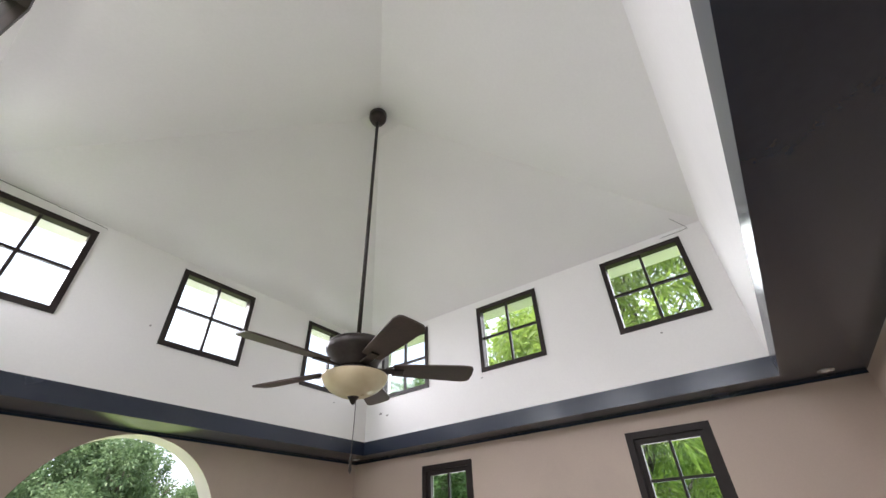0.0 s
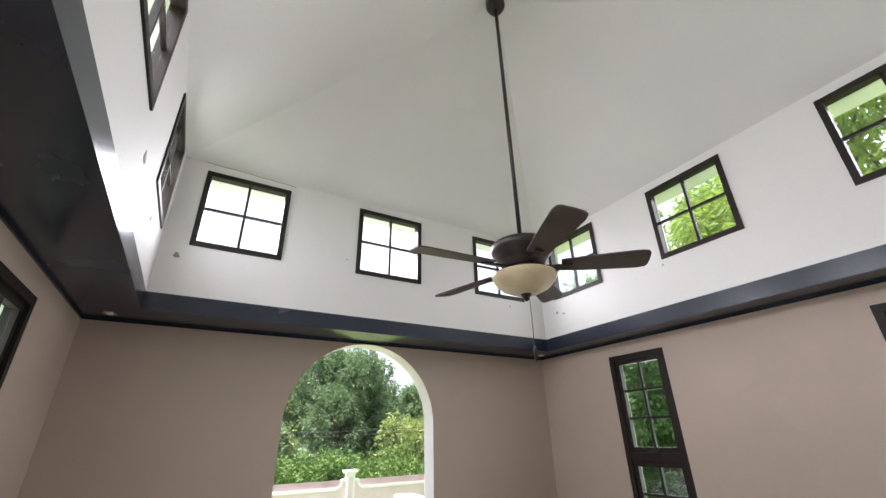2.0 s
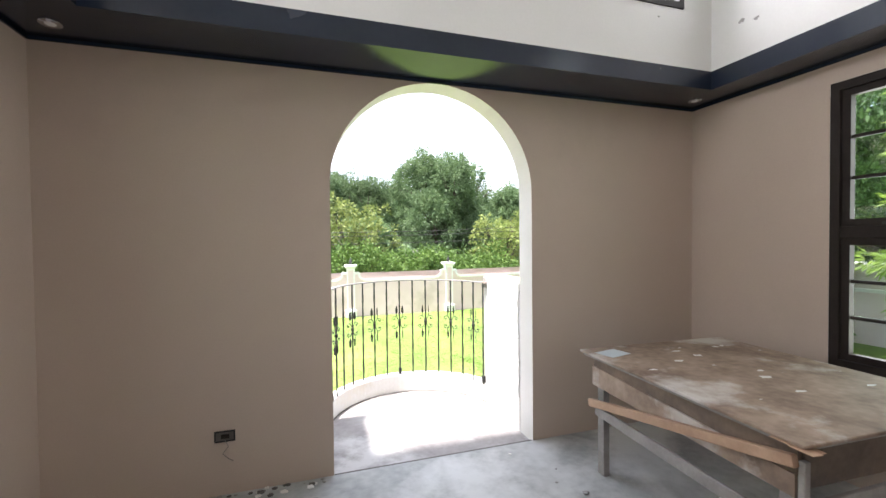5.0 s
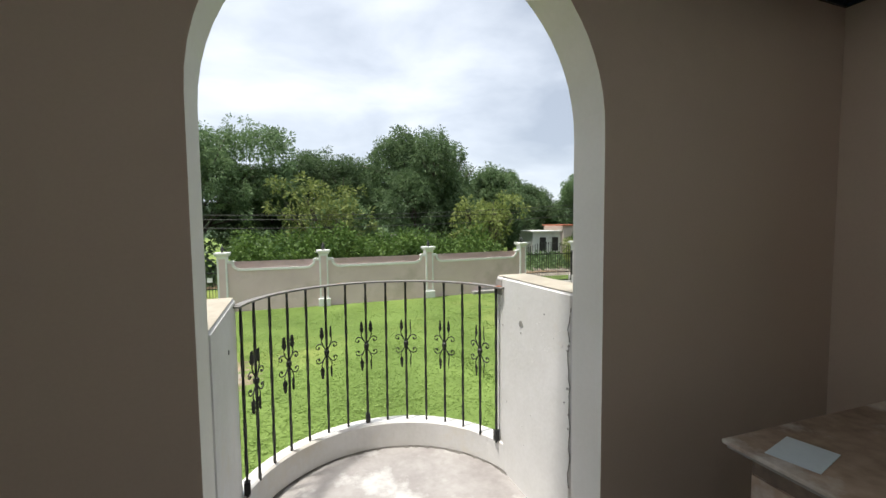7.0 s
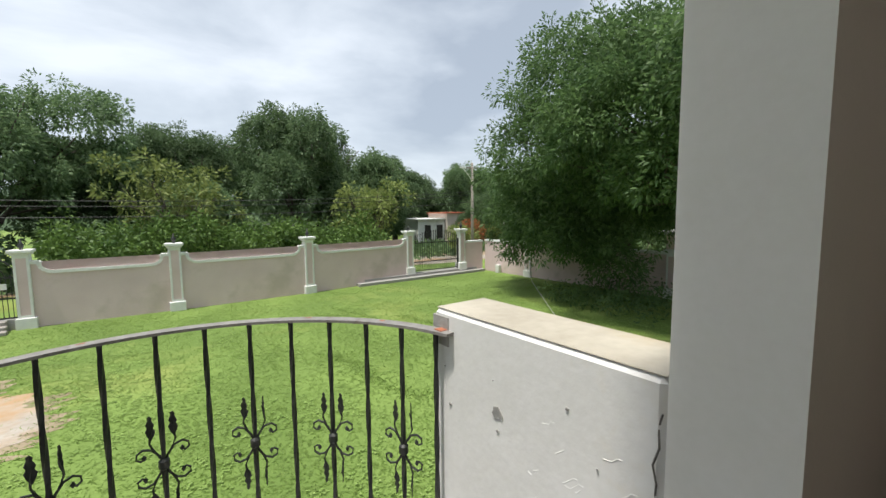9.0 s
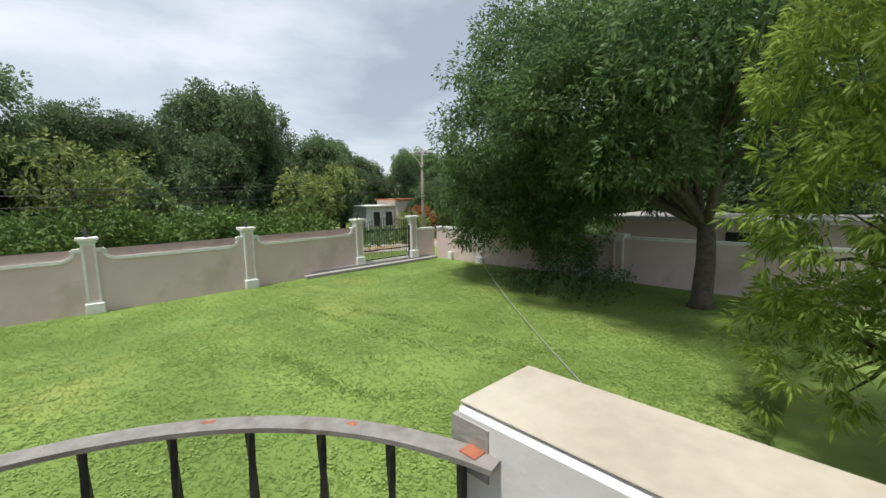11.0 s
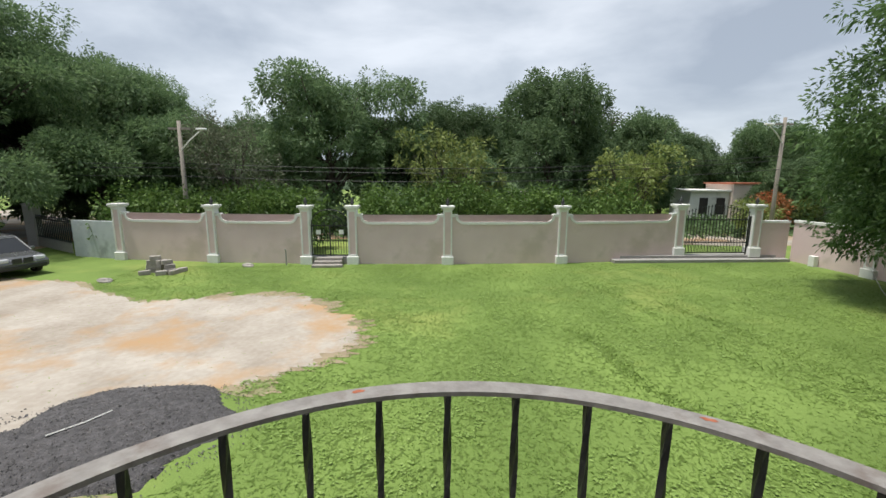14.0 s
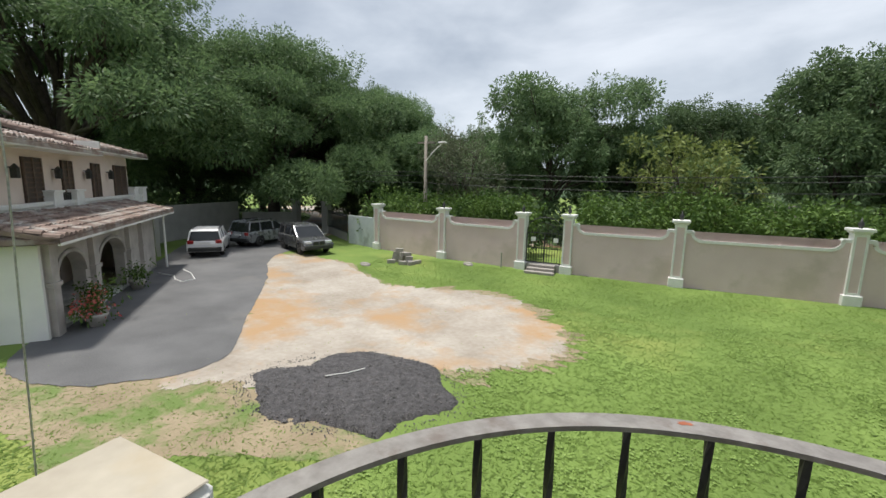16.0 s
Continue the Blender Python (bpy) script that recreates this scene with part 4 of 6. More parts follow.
def leaf_object(name, v, f, mat, parent, label=""):
    me = bpy.data.meshes.new(name)
    me.vertices.add(len(v))
    me.vertices.foreach_set("co", v.astype(np.float32).ravel())
    me.loops.add(f.size)
    me.loops.foreach_set("vertex_index", f.astype(np.int32).ravel())
    me.polygons.add(len(f))
    me.polygons.foreach_set("loop_start", np.arange(0, f.size, f.shape[1], dtype=np.int32))
    me.update(calc_edges=True)
    me.materials.append(mat)
    ob = new(name, me)
    if parent:
        ob.parent = parent
    if label:
        ob["label"] = label
    return ob


def clumps(lobes, count, rng, inner=0.35):
    """Clump centres spread through ellipsoid lobes (x, y, z, rx, ry, rz), most near the outside."""
    out, way = [], []
    vol = np.array([l[3] * l[4] + l[4] * l[5] + l[3] * l[5] for l in lobes])
    for l, k in zip(lobes, np.maximum((count * vol / vol.sum()).astype(int), 3)):
        d = rng.normal(size=(k, 3))
        d /= np.linalg.norm(d, axis=1, keepdims=True)
        d[:, 2] = np.where(d[:, 2] < -0.55, -d[:, 2], d[:, 2])
        r = rng.uniform(inner, 1.0, (k, 1)) ** 0.5 * (1 + 0.10 * rng.normal(size=(k, 1)))
        out.append(np.array(l[:3]) + d * r * np.array(l[3:]))
        way.append(d)
    return np.vstack(out), np.vstack(way)


def tree(name, label, at, lobes, trunk, count, per, spread, length, width, droop, leaf, seed, group=""):
    """A tree at a base place: tapered trunk, limbs to each lobe, and a crown of leaves; lobes are relative to the base."""
    rng = np.random.RandomState(seed)
    t = base(name, label, "tree", Matrix.Translation(at), group)
    fork = Vector((0.1, 0, trunk[1]))
    bm = bmesh.new()
    lean = rng.uniform(-0.2, 0.2, 2)
    sweep(bm, [(0, 0, -0.1), (0.02, 0, 0.25), (lean[0] * 0.5, lean[1] * 0.5, trunk[1] * 0.55), tuple(fork)], trunk[0], 10, 0.72)
    for v in bm.verts:
        v.co *= 1.0
        if v.co.z < 0.2:
            v.co.x *= 1.35
            v.co.y *= 1.35
    part("trunk", bm, BARK, t, smooth=True)
    for l in lobes:
        if l[2] < trunk[1] + 1.5 and len(lobes) > 12:
            continue
        bm = bmesh.new()
        e = Vector(l[:3])
        pts = []
        for i in range(7):
            f = i / 6
            p = (fork - Vector((0, 0, 0.15))).lerp(e, f)
            p.z += 0.18 * (e - fork).length * math.sin(math.pi * f) * 0.5
            pts.append(p + Vector(rng.uniform(-0.08, 0.08, 3)) * (e - fork).length * 0.4 * (0 < i < 6))
        sweep(bm, pts, trunk[0] * 0.42, 7, 0.15)
        for k in range(4):
            s = pts[2 + k]
            tip = e + Vector(rng.normal(size=3)) * 0.5 * min(l[3:])
            sweep(bm, [s, s.lerp(tip, 0.5) + Vector(rng.uniform(-0.15, 0.15, 3)), tip], trunk[0] * 0.2, 5, 0.25)
        part("limb", bm, BARK, t, smooth=True)
    c, w = clumps(lobes, count, rng)
    v, f = leaf_mesh(c, per, spread, length, width, droop, rng, w)
    leaf_object("crown", v, f, leaf, t)
    return t


def lobes_for(w, d, h0, h1, k, seed):
    """An uneven rounded crown of k lobes."""
    r = np.random.RandomState(seed)
    out = [(0, 0, (h0 + h1) / 2, w * 0.35, d * 0.35, (h1 - h0) * 0.43)]
    for i in range(k):
        a = 2 * math.pi * (i + r.uniform(-0.3, 0.3)) / k
        q = r.uniform(0.20, 0.40)
        s = r.uniform(0.13, 0.25)
        out.append((w * q * math.cos(a), d * q * math.sin(a), h0 + (h1 - h0) * r.uniform(0.12, 0.80), w * s, d * s, (h1 - h0) * s * 1.25))
    return out


far = []
for i, (w, h) in enumerate(((14, 14), (11, 13.5), (9, 11))):
    far.append(tree("mango_tree", "large dark green mango tree with a rounded crown", (0, 0, GROUND), lobes_for(w, w, 1.0, h, 9 + i, 20 + i), (0.5, 2.6), 1150, 60, 0.62, 0.29, 0.12, 0.35, MANGO_FAR, 30 + i, "mango trees beyond the yard wall"))
# (variant, x, y, scale, turn)
ROWS = ((0, -8.3, 39, 1.0, 0), (1, 3.9, 47, 0.96, 40), (1, 12.2, 38, 1.02, 90), (2, 22, 43, 1.0, 10), (2, 17.5, 47, 0.95, 200), (0, -17, 46, 0.82, 120), (2, -19.5, 36, 0.85, 60), (1, -25.5, 35.5, 0.98, 150),
        (1, -31, 40, 1.15, 300), (2, 29, 50, 0.92, 120), (2, 36, 55, 0.95, 220), (1, 44, 52, 0.9, 15), (0, 56, 60, 0.9, 70), (2, 4.5, 36, 0.62, 280), (2, -2, 44, 0.95, 33),
        (2, -14, 41, 0.8, 310), (1, -47, 30, 1.2, 45), (1, 34, 12, 0.95, 70), (2, 33, 3, 1.0, 10), (1, 36, 22, 0.9, 210), (0, 40, -9, 1.0, 0), (2, 31, 17, 0.8, 140), (2, 26, 60, 1.0, 99), (2, 40, 68, 1.05, 9), (1, 52, 44, 0.8, 190), (2, 33, 36, 0.6, 20), (1, -52, 45, 1.1, 20), (1, 10, 58, 1.0, 250))
used = set()
for k, x, y, s, a in ROWS:
    m = Matrix.Translation((x, y, GROUND)) @ Matrix.Rotation(radians(a), 4, "Z")
    if k in used:
        q = copy_thing(far[k], m)
    else:
        used.add(k)
        q = far[k]
        q.matrix_world = m
    q.scale = (s, s, s)

# broad layered trees beyond the driveway: flat tiers of leaves on spreading limbs
def tiers(w, h0, h1, k, seed):
    r = np.random.RandomState(seed)
    out = [(0, 0, h1 - 2.2, w * 0.30, w * 0.30, 2.0)]
    for i in range(k):
        a, q = 2.4 * i + r.uniform(-0.3, 0.3), w * 0.5 * math.sqrt((i + 0.5) / k) * r.uniform(0.85, 1.1)
        z = h1 - 1.5 - (h1 - h0 - 1.5) * (q / (w * 0.5)) ** 1.6 * r.uniform(0.55, 1.0)
        out.append((q * math.cos(a), q * math.sin(a), z, r.uniform(1.8, 3.0), r.uniform(1.8, 3.0), r.uniform(0.7, 1.2)))
    return out
spread = tree("rain_tree", "huge spreading rain tree with tiers of soft leaves", (-34, 31, GROUND), tiers(24, 1.6, 15.0, 44, 2), (0.6, 3.6), 4200, 56, 0.7, 0.24, 0.09, 0.25, RAINLEAF, 71, "rain trees beyond the driveway")
for x, y, q, a in ((-44, 18, 1.5, 120), (-27, 38, 0.9, 240), (-50, 34, 1.3, 60)):
    far_one = copy_thing(spread, Matrix.Translation((x, y, GROUND)) @ Matrix.Rotation(radians(a), 4, "Z"))
    far_one.scale = (q, q, q)
spread.scale = (1.15, 1.15, 1.15)

tree("light_green_tree", "sparse light green tree behind the yard wall", (2.0, 29.0, GROUND), lobes_for(7.0, 5, 1.6, 7.6, 11, 4), (0.2, 2.0), 150, 22, 0.42, 0.36, 0.14, 0.1, LIGHTLEAF, 51)
tree("light_green_tree", "yellowish green bushy tree behind the yard wall", (14.6, 29.5, GROUND), lobes_for(6.5, 4.5, 1.2, 6.6, 11, 5), (0.2, 1.6), 150, 22, 0.42, 0.34, 0.13, 0.1, LIGHTLEAF, 52)
tree("thin_grey_tree", "thin greyish tree beside the utility pole", (-12.0, 28.0, GROUND), lobes_for(6.0, 4, 2.0, 8.2, 7, 6), (0.16, 2.4), 240, 22, 0.55, 0.22, 0.08, 0.1, GREYLEAF, 53)
tree("small_tree", "small bright green tree by the white house", (25.0, 30.5, GROUND), lobes_for(2.6, 2.2, 0.5, 2.8, 5, 7), (0.1, 0.7), 70, 22, 0.5, 0.3, 0.12, 0.1, LIGHTLEAF, 54)
tree("rain_tree", "huge spreading feathery-leaved tree shading the lawn", (18.0, 4.8, GROUND),
     [(0, 3, 8.8, 5.2, 5.8, 3.2), (-1.6, 8.3, 6.8, 3.0, 3.6, 2.6), (-0.6, 9.5, 4.4, 2.3, 3.2, 1.8), (-3.6, 3.6, 7.4, 2.6, 3.0, 2.2), (0.2, 6.0, 5.4, 2.8, 3.2, 1.5), (4, -2, 8.5, 5, 5, 3), (-3.4, -1.5, 8.4, 3.6, 3.6, 2.6), (-0.6, 7.4, 3.0, 1.9, 2.9, 1.1), (0.4, 5.8, 1.6, 1.0, 1.6, 0.7), (1.6, 11.5, 5.4, 2.6, 2.2, 2.0), (-1.0, 6.5, 10.2, 3.5, 4, 2.2), (-3.4, 1.6, 5.6, 2.2, 2.4, 1.4), (1.5, 1.5, 6.0, 3, 3, 1.6), (-0.6, 8.8, 2.6, 2.2, 3.2, 1.3), (1.5, 7.0, 3.8, 2.6, 3.0, 1.4), (2.2, 3.2, 4.6, 2.8, 2.8, 1.3), (0.8, 10.5, 3.0, 1.8, 2.4, 1.3)],
     (0.42, 3.2), 5200, 36, 0.55, 0.22, 0.085, 0.2, FEATHER, 61)
tree("mango_tree", "leafy young mango tree close to the house, glossy leaves", (8.9, -0.4, GROUND),
     [(1.1, 1.0, 1.6, 1.6, 1.7, 1.5), (0.5, 0.8, 4.0, 1.5, 1.7, 1.7), (1.6, 1.2, 6.4, 1.8, 1.7, 1.5), (-1.6, -1.2, 8.0, 1.7, 2.2, 1.6), (-2.6, -2.2, 6.4, 1.5, 1.8, 1.5), (0.6, -1.6, 5.2, 2.2, 2.2, 2.0), (-0.6, 0.6, 8.6, 1.6, 1.6, 1.3), (-1.4, -1.4, 4.2, 1.6, 1.6, 1.5), (-2.2, -3.0, 8.4, 1.6, 1.6, 1.4), (-2.8, -2.6, 9.6, 1.4, 1.6, 1.0)],
     (0.24, 2.2), 1500, 34, 0.24, 0.22, 0.05, 0.5, MANGO_NEAR, 62)

# hedge behind the wall: one mass of leaves
rng = np.random.RandomState(8)
hc = np.column_stack((rng.uniform(-18.5, 22, 2600), rng.uniform(24.6, 27.5, 2600), np.zeros(2600)))
ht = np.array([2.9 + 0.9 * noise.noise((x * 0.25, y * 0.3, 3)) + 0.5 * noise.noise((x * 0.9, 1, 6)) for x, y, z in hc])
gap = ((hc[:, 0] > -6.2) & (hc[:, 0] < -3.4)) | (hc[:, 0] > 13.6)
hc, ht = hc[~gap], ht[~gap]
hc[:, 2] = GROUND + 0.2 + (ht + (hc[:, 1] - 25) * 0.35) * rng.uniform(0, 1, len(hc)) ** 0.55
v, f = leaf_mesh(hc, 20, 0.42, 0.26, 0.13, 0.05, rng)
tagged(leaf_object("hedge", v, f, HEDGE, None), "overgrown green hedge behind the yard wall", "hedge", kind="stuff")
# undergrowth below the far trees
hc = np.column_stack((rng.uniform(-23, 60, 2600), rng.uniform(31, 40, 2600), GROUND + rng.uniform(0, 3.6, 2600)))
low = ((hc[:, 0] > 13) & (hc[:, 0] < 36)) | ((hc[:, 0] > -6.4) & (hc[:, 0] < -4.6))
hc[low, 2] = GROUND + (hc[low, 2] - GROUND) * 0.1
v, f = leaf_mesh(hc, 14, 0.8, 0.5, 0.25, 0.1, rng)
# added leaf mass beyond the drive: covers bright grass, stands for the trees' shade
shade_fill = np.column_stack((rng.uniform(-64, -36, 900), rng.uniform(8, 40, 900), GROUND + rng.uniform(0, 3.4, 900)))
v2, f2 = leaf_mesh(shade_fill, 14, 0.9, 0.5, 0.25, 0.1, rng)
v, f = np.vstack((v, v2)), np.vstack((f, f2 + len(v)))
tagged(leaf_object("undergrowth", v, f, MANGO_FAR, None), "dense dark undergrowth below the far trees, part of it standing for their shade", "undergrowth", kind="stuff")
hc = np.column_stack((rng.uniform(15.2, 19.6, 130), rng.uniform(7.5, 12.5, 130), GROUND + rng.uniform(0.1, 0.9, 130) ** 1.5))
v, f = leaf_mesh(hc, 20, 0.35, 0.2, 0.08, 0.1, rng)
tagged(leaf_object("weeds", v, f, FEATHER, None), "low weeds in the shade along the wall", "weeds", kind="stuff")
# distant wooded rise
hv, hf = [], []
for i in range(81):
    a = radians(20 + 140 * i / 80)
    h = 14 + 7 * noise.noise((i * 0.13, 0, 0)) + 2 * noise.noise((i * 0.7, 3, 0))
    for q, z in ((170, GROUND), (200, GROUND + h * 0.8), (230, GROUND + h)):
        hv.append((q * math.cos(a), q * math.sin(a), z))
for i in range(80):
    for k in range(2):
        o = i * 3 + k
        hf.append((o, o + 3, o + 4, o + 1))
HILL = material("far_woods", (0.02, 0.045, 0.018), (0.06, 0.10, 0.04), 0.12, 0.9, 1.0, fine=0.6, depth=1.5)
tagged(raw("backdrop_hill", hv, hf, HILL, smooth=True), "low wooded rise on the horizon", "hill", kind="structure")

# lawn blades and leafy weeds
gx, gy = rng.uniform(-14, 19.5, 230000), 1.4 + 20.4 * rng.uniform(0, 1, 230000) ** 1.35
def inside(px, py, outline):
    """Which of the points lie inside the outline."""
    hit = np.zeros(len(px), bool)
    for (x0, y0), (x1, y1) in zip(outline, outline[1:] + outline[:1]):
        cross = (y0 > py) != (y1 > py)
        hit ^= cross & (px < (x1 - x0) * (py - y0) / (y1 - y0 + 1e-9) + x0)
    return hit
bare = inside(gx, gy, SANDLINE) | inside(gx, gy, DRIVELINE) | (((gx + 5.65) / 2.6) ** 2 + ((gy - 7.35) / 1.8) ** 2 < 1)
dry = inside(gx, gy, DIRTLINE) & (rng.uniform(0, 1, len(gx)) > 0.5)
thick = np.array([noise.noise((a * 0.45, b * 0.45, 4)) + 0.5 * noise.noise((a * 1.6, b * 1.6, 9)) for a, b in zip(gx, gy)])
dry |= rng.uniform(-0.9, 0.5, len(gx)) > thick + 0.25
keep = (~bare | (rng.uniform(0, 1, len(gx)) < 0.03)) & ~dry
gx, gy = gx[keep], gy[keep]
# ragged rows of longer grass along old ruts
for x0, y0, x1, y1 in ((7.0, 17.5, 8.6, 6.2), (8.6, 14.5, 10.2, 5.6), (4.4, 12.0, 5.2, 7.5)):
    t = rng.uniform(0, 1, 800)
    gx = np.append(gx, x0 + (x1 - x0) * t + 0.15 * np.sin(t * 7) + rng.normal(0, 0.16, 800))
    gy = np.append(gy, y0 + (y1 - y0) * t + rng.normal(0, 0.13, 800))
n = len(gx)
ang = rng.uniform(0, 2 * np.pi, n)
hgt, wid = rng.uniform(0.01, 0.036, n), rng.uniform(0.008, 0.026, n)
hgt[-2400:] *= 2.2
v = np.empty((n, 3, 3))
v[:, 0] = np.column_stack((gx - np.cos(ang) * wid, gy - np.sin(ang) * wid, np.full(n, GROUND)))
v[:, 1] = np.column_stack((gx + np.cos(ang) * wid, gy + np.sin(ang) * wid, np.full(n, GROUND)))
v[:, 2] = np.column_stack((gx + rng.normal(0, 0.07, n), gy + rng.normal(0, 0.07, n), GROUND + hgt))
tagged(leaf_object("lawn_grass", v.reshape(-1, 3), np.arange(n * 3).reshape(n, 3), BLADEGRASS, None), "short tufts of green lawn grass", "grass", kind="stuff")

# flat rosettes of broad-leaved weeds in drifts over the lawn
wx, wy = rng.uniform(-4, 15, 9000), 1.8 + 15 * rng.uniform(0, 1, 9000) ** 1.3
drift = np.array([noise.noise((a * 0.5, b * 0.5, 14)) + 0.4 * noise.noise((a * 1.9, b * 1.9, 2)) for a, b in zip(wx, wy)])
ok = (drift > 0.08) & ~inside(wx, wy, SANDLINE) & (((wx + 5.65) / 2.7) ** 2 + ((wy - 7.35) / 1.9) ** 2 > 1)
wc = np.column_stack((wx[ok], wy[ok], np.full(ok.sum(), GROUND + 0.02)))
v, f = leaf_mesh(wc, 6, 0.05, 0.075, 0.055, 0.0, rng)
v[:, 2] = GROUND + 0.03 + (v[:, 2] - GROUND - 0.02) * 0.2
tagged(leaf_object("lawn_weeds", v, f, WEEDLEAF, None), "patches of low broad-leaved weeds in the lawn", "weeds", kind="stuff")

# ---- the yard wall ----
PIERS = [(-16.4, 23.9), (-11.0, 22.9), (-6.0, 22.3), (-3.6, 22.2), (1.31, 21.95), (7.35, 22.0), (14.1, 22.6), (18.3, 22.4)]
PTOP, WTOP = 0.13, -0.76


def pier(at, yaw, z0, z1, finial=True):
    p = base("gate_pier", "white wall pier with recessed panel and cap", "pier", Matrix.Translation((at[0], at[1], z0)) @ Matrix.Rotation(yaw, 4, "Z"), "yard wall piers")
    h = z1 - z0
    part("plinth", add_box(bmesh.new(), -0.31, 0.31, -0.31, 0.31, -0.1, 0.42, bevel=0.02), YARDWHITE, p)
    part("shaft", boxes((-0.23, 0.23, -0.20, 0.22, 0.42, h - 0.2), (-0.23, -0.15, -0.235, -0.2, 0.42, h - 0.2), (0.15, 0.23, -0.235, -0.2, 0.42, h - 0.2), (-0.15, 0.15, -0.235, -0.2, h - 0.32, h - 0.2), (-0.15, 0.15, -0.235, -0.2, 0.42, 0.52)), YARDWHITE, p)
    part("recessed_panel", boxes((-0.15, 0.15, -0.212, -0.201, 0.52, h - 0.32)), YARDWALL, p)
    part("cap", boxes((-0.29, 0.29, -0.29, 0.29, h - 0.2, h - 0.12), (-0.35, 0.35, -0.35, 0.35, h - 0.12, h), bevel=0.015), YARDWHITE, p)
    if finial:
        part("finial", lathe(bmesh.new(), [(0.06, h), (0.05, h + 0.06), (0.09, h + 0.10), (0.10, h + 0.2), (0.04, h + 0.28), (0.01, h + 0.42)], 10), IRON, p, "dark lantern finial", smooth=True)
    return p


def yard_wall(a, b, top, mat, label, shoulders=True, trim=True):
    """A rendered wall between two piers, its coping stepping up in a curve at both ends."""
    a, b = Vector(a), Vector(b)
    d = b - a
    L = d.length
    m = Matrix.Translation((a.x, a.y, GROUND)) @ Matrix.Rotation(math.atan2(d.y, d.x), 4, "Z")
    h = top - GROUND
    w = base("yard_wall", label, "wall", m, "yard walls", "structure")
    prof = [(0.22, h), (L - 0.22, h)]
    if shoulders:
        r = [(0.22, h + 0.40), (0.50, h + 0.40), (0.50, h + 0.24), (0.56, h + 0.14), (0.66, h + 0.06), (0.82, h)]
        prof = r + [(L - x, z) for x, z in r[::-1]]
    bm = bmesh.new()
    ring_ = [(0.22, -0.1)] + prof + [(L - 0.22, -0.1)]
    fa = [bm.verts.new((x, -0.10, z)) for x, z in ring_]
    fb = [bm.verts.new((x, 0.10, z)) for x, z in ring_]
    bm.faces.new(fa), bm.faces.new(fb)
    for i in range(len(fa)):
        bm.faces.new((fa[i], fa[(i + 1) % len(fa)], fb[(i + 1) % len(fa)], fb[i]))
    bmesh.ops.triangulate(bm, faces=[f for f in bm.faces if len(f.verts) > 4])
    part("panel", bm, mat, w)
    if trim:
        bm = bmesh.new()
        for (x0, z0), (x1, z1) in zip(prof, prof[1:]):
            v = Vector((x1 - x0, 0, z1 - z0))
            nn = Vector((-v.z, 0, v.x)).normalized() * 0.05
            vs = []
            for y in (-0.15, 0.15):
                for p, s in (((x0, z0), -1.6), ((x1, z1), -1.6), ((x1, z1), 1), ((x0, z0), 1)):
                    vs.append(bm.verts.new((p[0] + nn.x * s, y, p[1] + nn.z * s)))
            for q in ((0, 1, 2, 3), (4, 5, 6, 7), (0, 1, 5, 4), (1, 2, 6, 5), (2, 3, 7, 6), (3, 0, 4, 7)):
                bm.faces.new([vs[i] for i in q])
        part("coping", bm, YARDWHITE, w, "white moulded coping")
    return w


yaws = [math.atan2(PIERS[min(i + 1, 7)][1] - PIERS[max(i - 1, 0)][1], PIERS[min(i + 1, 7)][0] - PIERS[max(i - 1, 0)][0]) for i in range(8)]
for i, (p, a) in enumerate(zip(PIERS, yaws)):
    pier(p, a, GROUND if i < 6 else GROUND + 0.3, PTOP if i < 6 else 0.17, i > 0)
for i, j in ((0, 1), (1, 2), (3, 4), (4, 5), (5, 6)):
    yard_wall(PIERS[i], PIERS[j], WTOP, YARDWALL, "mauve rendered yard wall with white coping")
CORNER = (20.4, 22.3)
yard_wall(PIERS[7], CORNER, WTOP, YARDWALL, "mauve rendered yard wall with white coping", False)
EAST_P = [(20.5, 18.0), (20.7, 9.1), (20.9, 0.0), (21.0, -9.0)]
for p in EAST_P:
    pier(p, radians(-90), GROUND, WTOP + 0.22, False)
for a, b in zip([CORNER] + EAST_P, EAST_P):
    yard_wall(a, b, WTOP + 0.05, YARDWALL, "shaded mauve yard wall under the trees", False)
tagged(mesh("wall_ledge", boxes((10.2, 20.0, 21.7, 22.2, GROUND - 0.1, GROUND + 0.16), (9.9, 19.6, 22.2, 22.9, GROUND - 0.1, GROUND + 0.3)), BARE), "grey concrete ledge below the gate", "ledge", kind="structure")
tagged(mesh("utility_box", boxes((20.05, 20.3, 20.4, 20.75, GROUND, GROUND + 0.55), bevel=0.02), YARDWHITE), "small pale box at the foot of the wall", "box")

# small gate with an arched head, and its steps
def bars(parent, x0, x1, z0, tops, r, n, mat=IRON):
    for i in range(n):
        x = x0 + (x1 - x0) * i / (n - 1)
        bm = bmesh.new()
        sweep(bm, [(x, 0, z0), (x, 0, tops(x))], r, 5)
        lathe(bm, [(r, 0), (r * 2.2, 0.03), (0.002, 0.13)], 5, Matrix.Translation((x, 0, tops(x))))
        part("bar", bm, mat, parent)


def gate_at(a, b, label):
    d = Vector(b) - Vector(a)
    return base("gate", label, "gate", Matrix.Translation(((a[0] + b[0]) / 2, (a[1] + b[1]) / 2, GROUND)) @ Matrix.Rotation(math.atan2(d.y, d.x), 4, "Z")), d.length / 2 - 0.25


g, hw = gate_at(PIERS[2], PIERS[3], "black iron garden gate with arched scroll head")
bars(g, -hw + 0.12, hw - 0.12, 0.42, lambda x: 2.0, 0.014, 13)
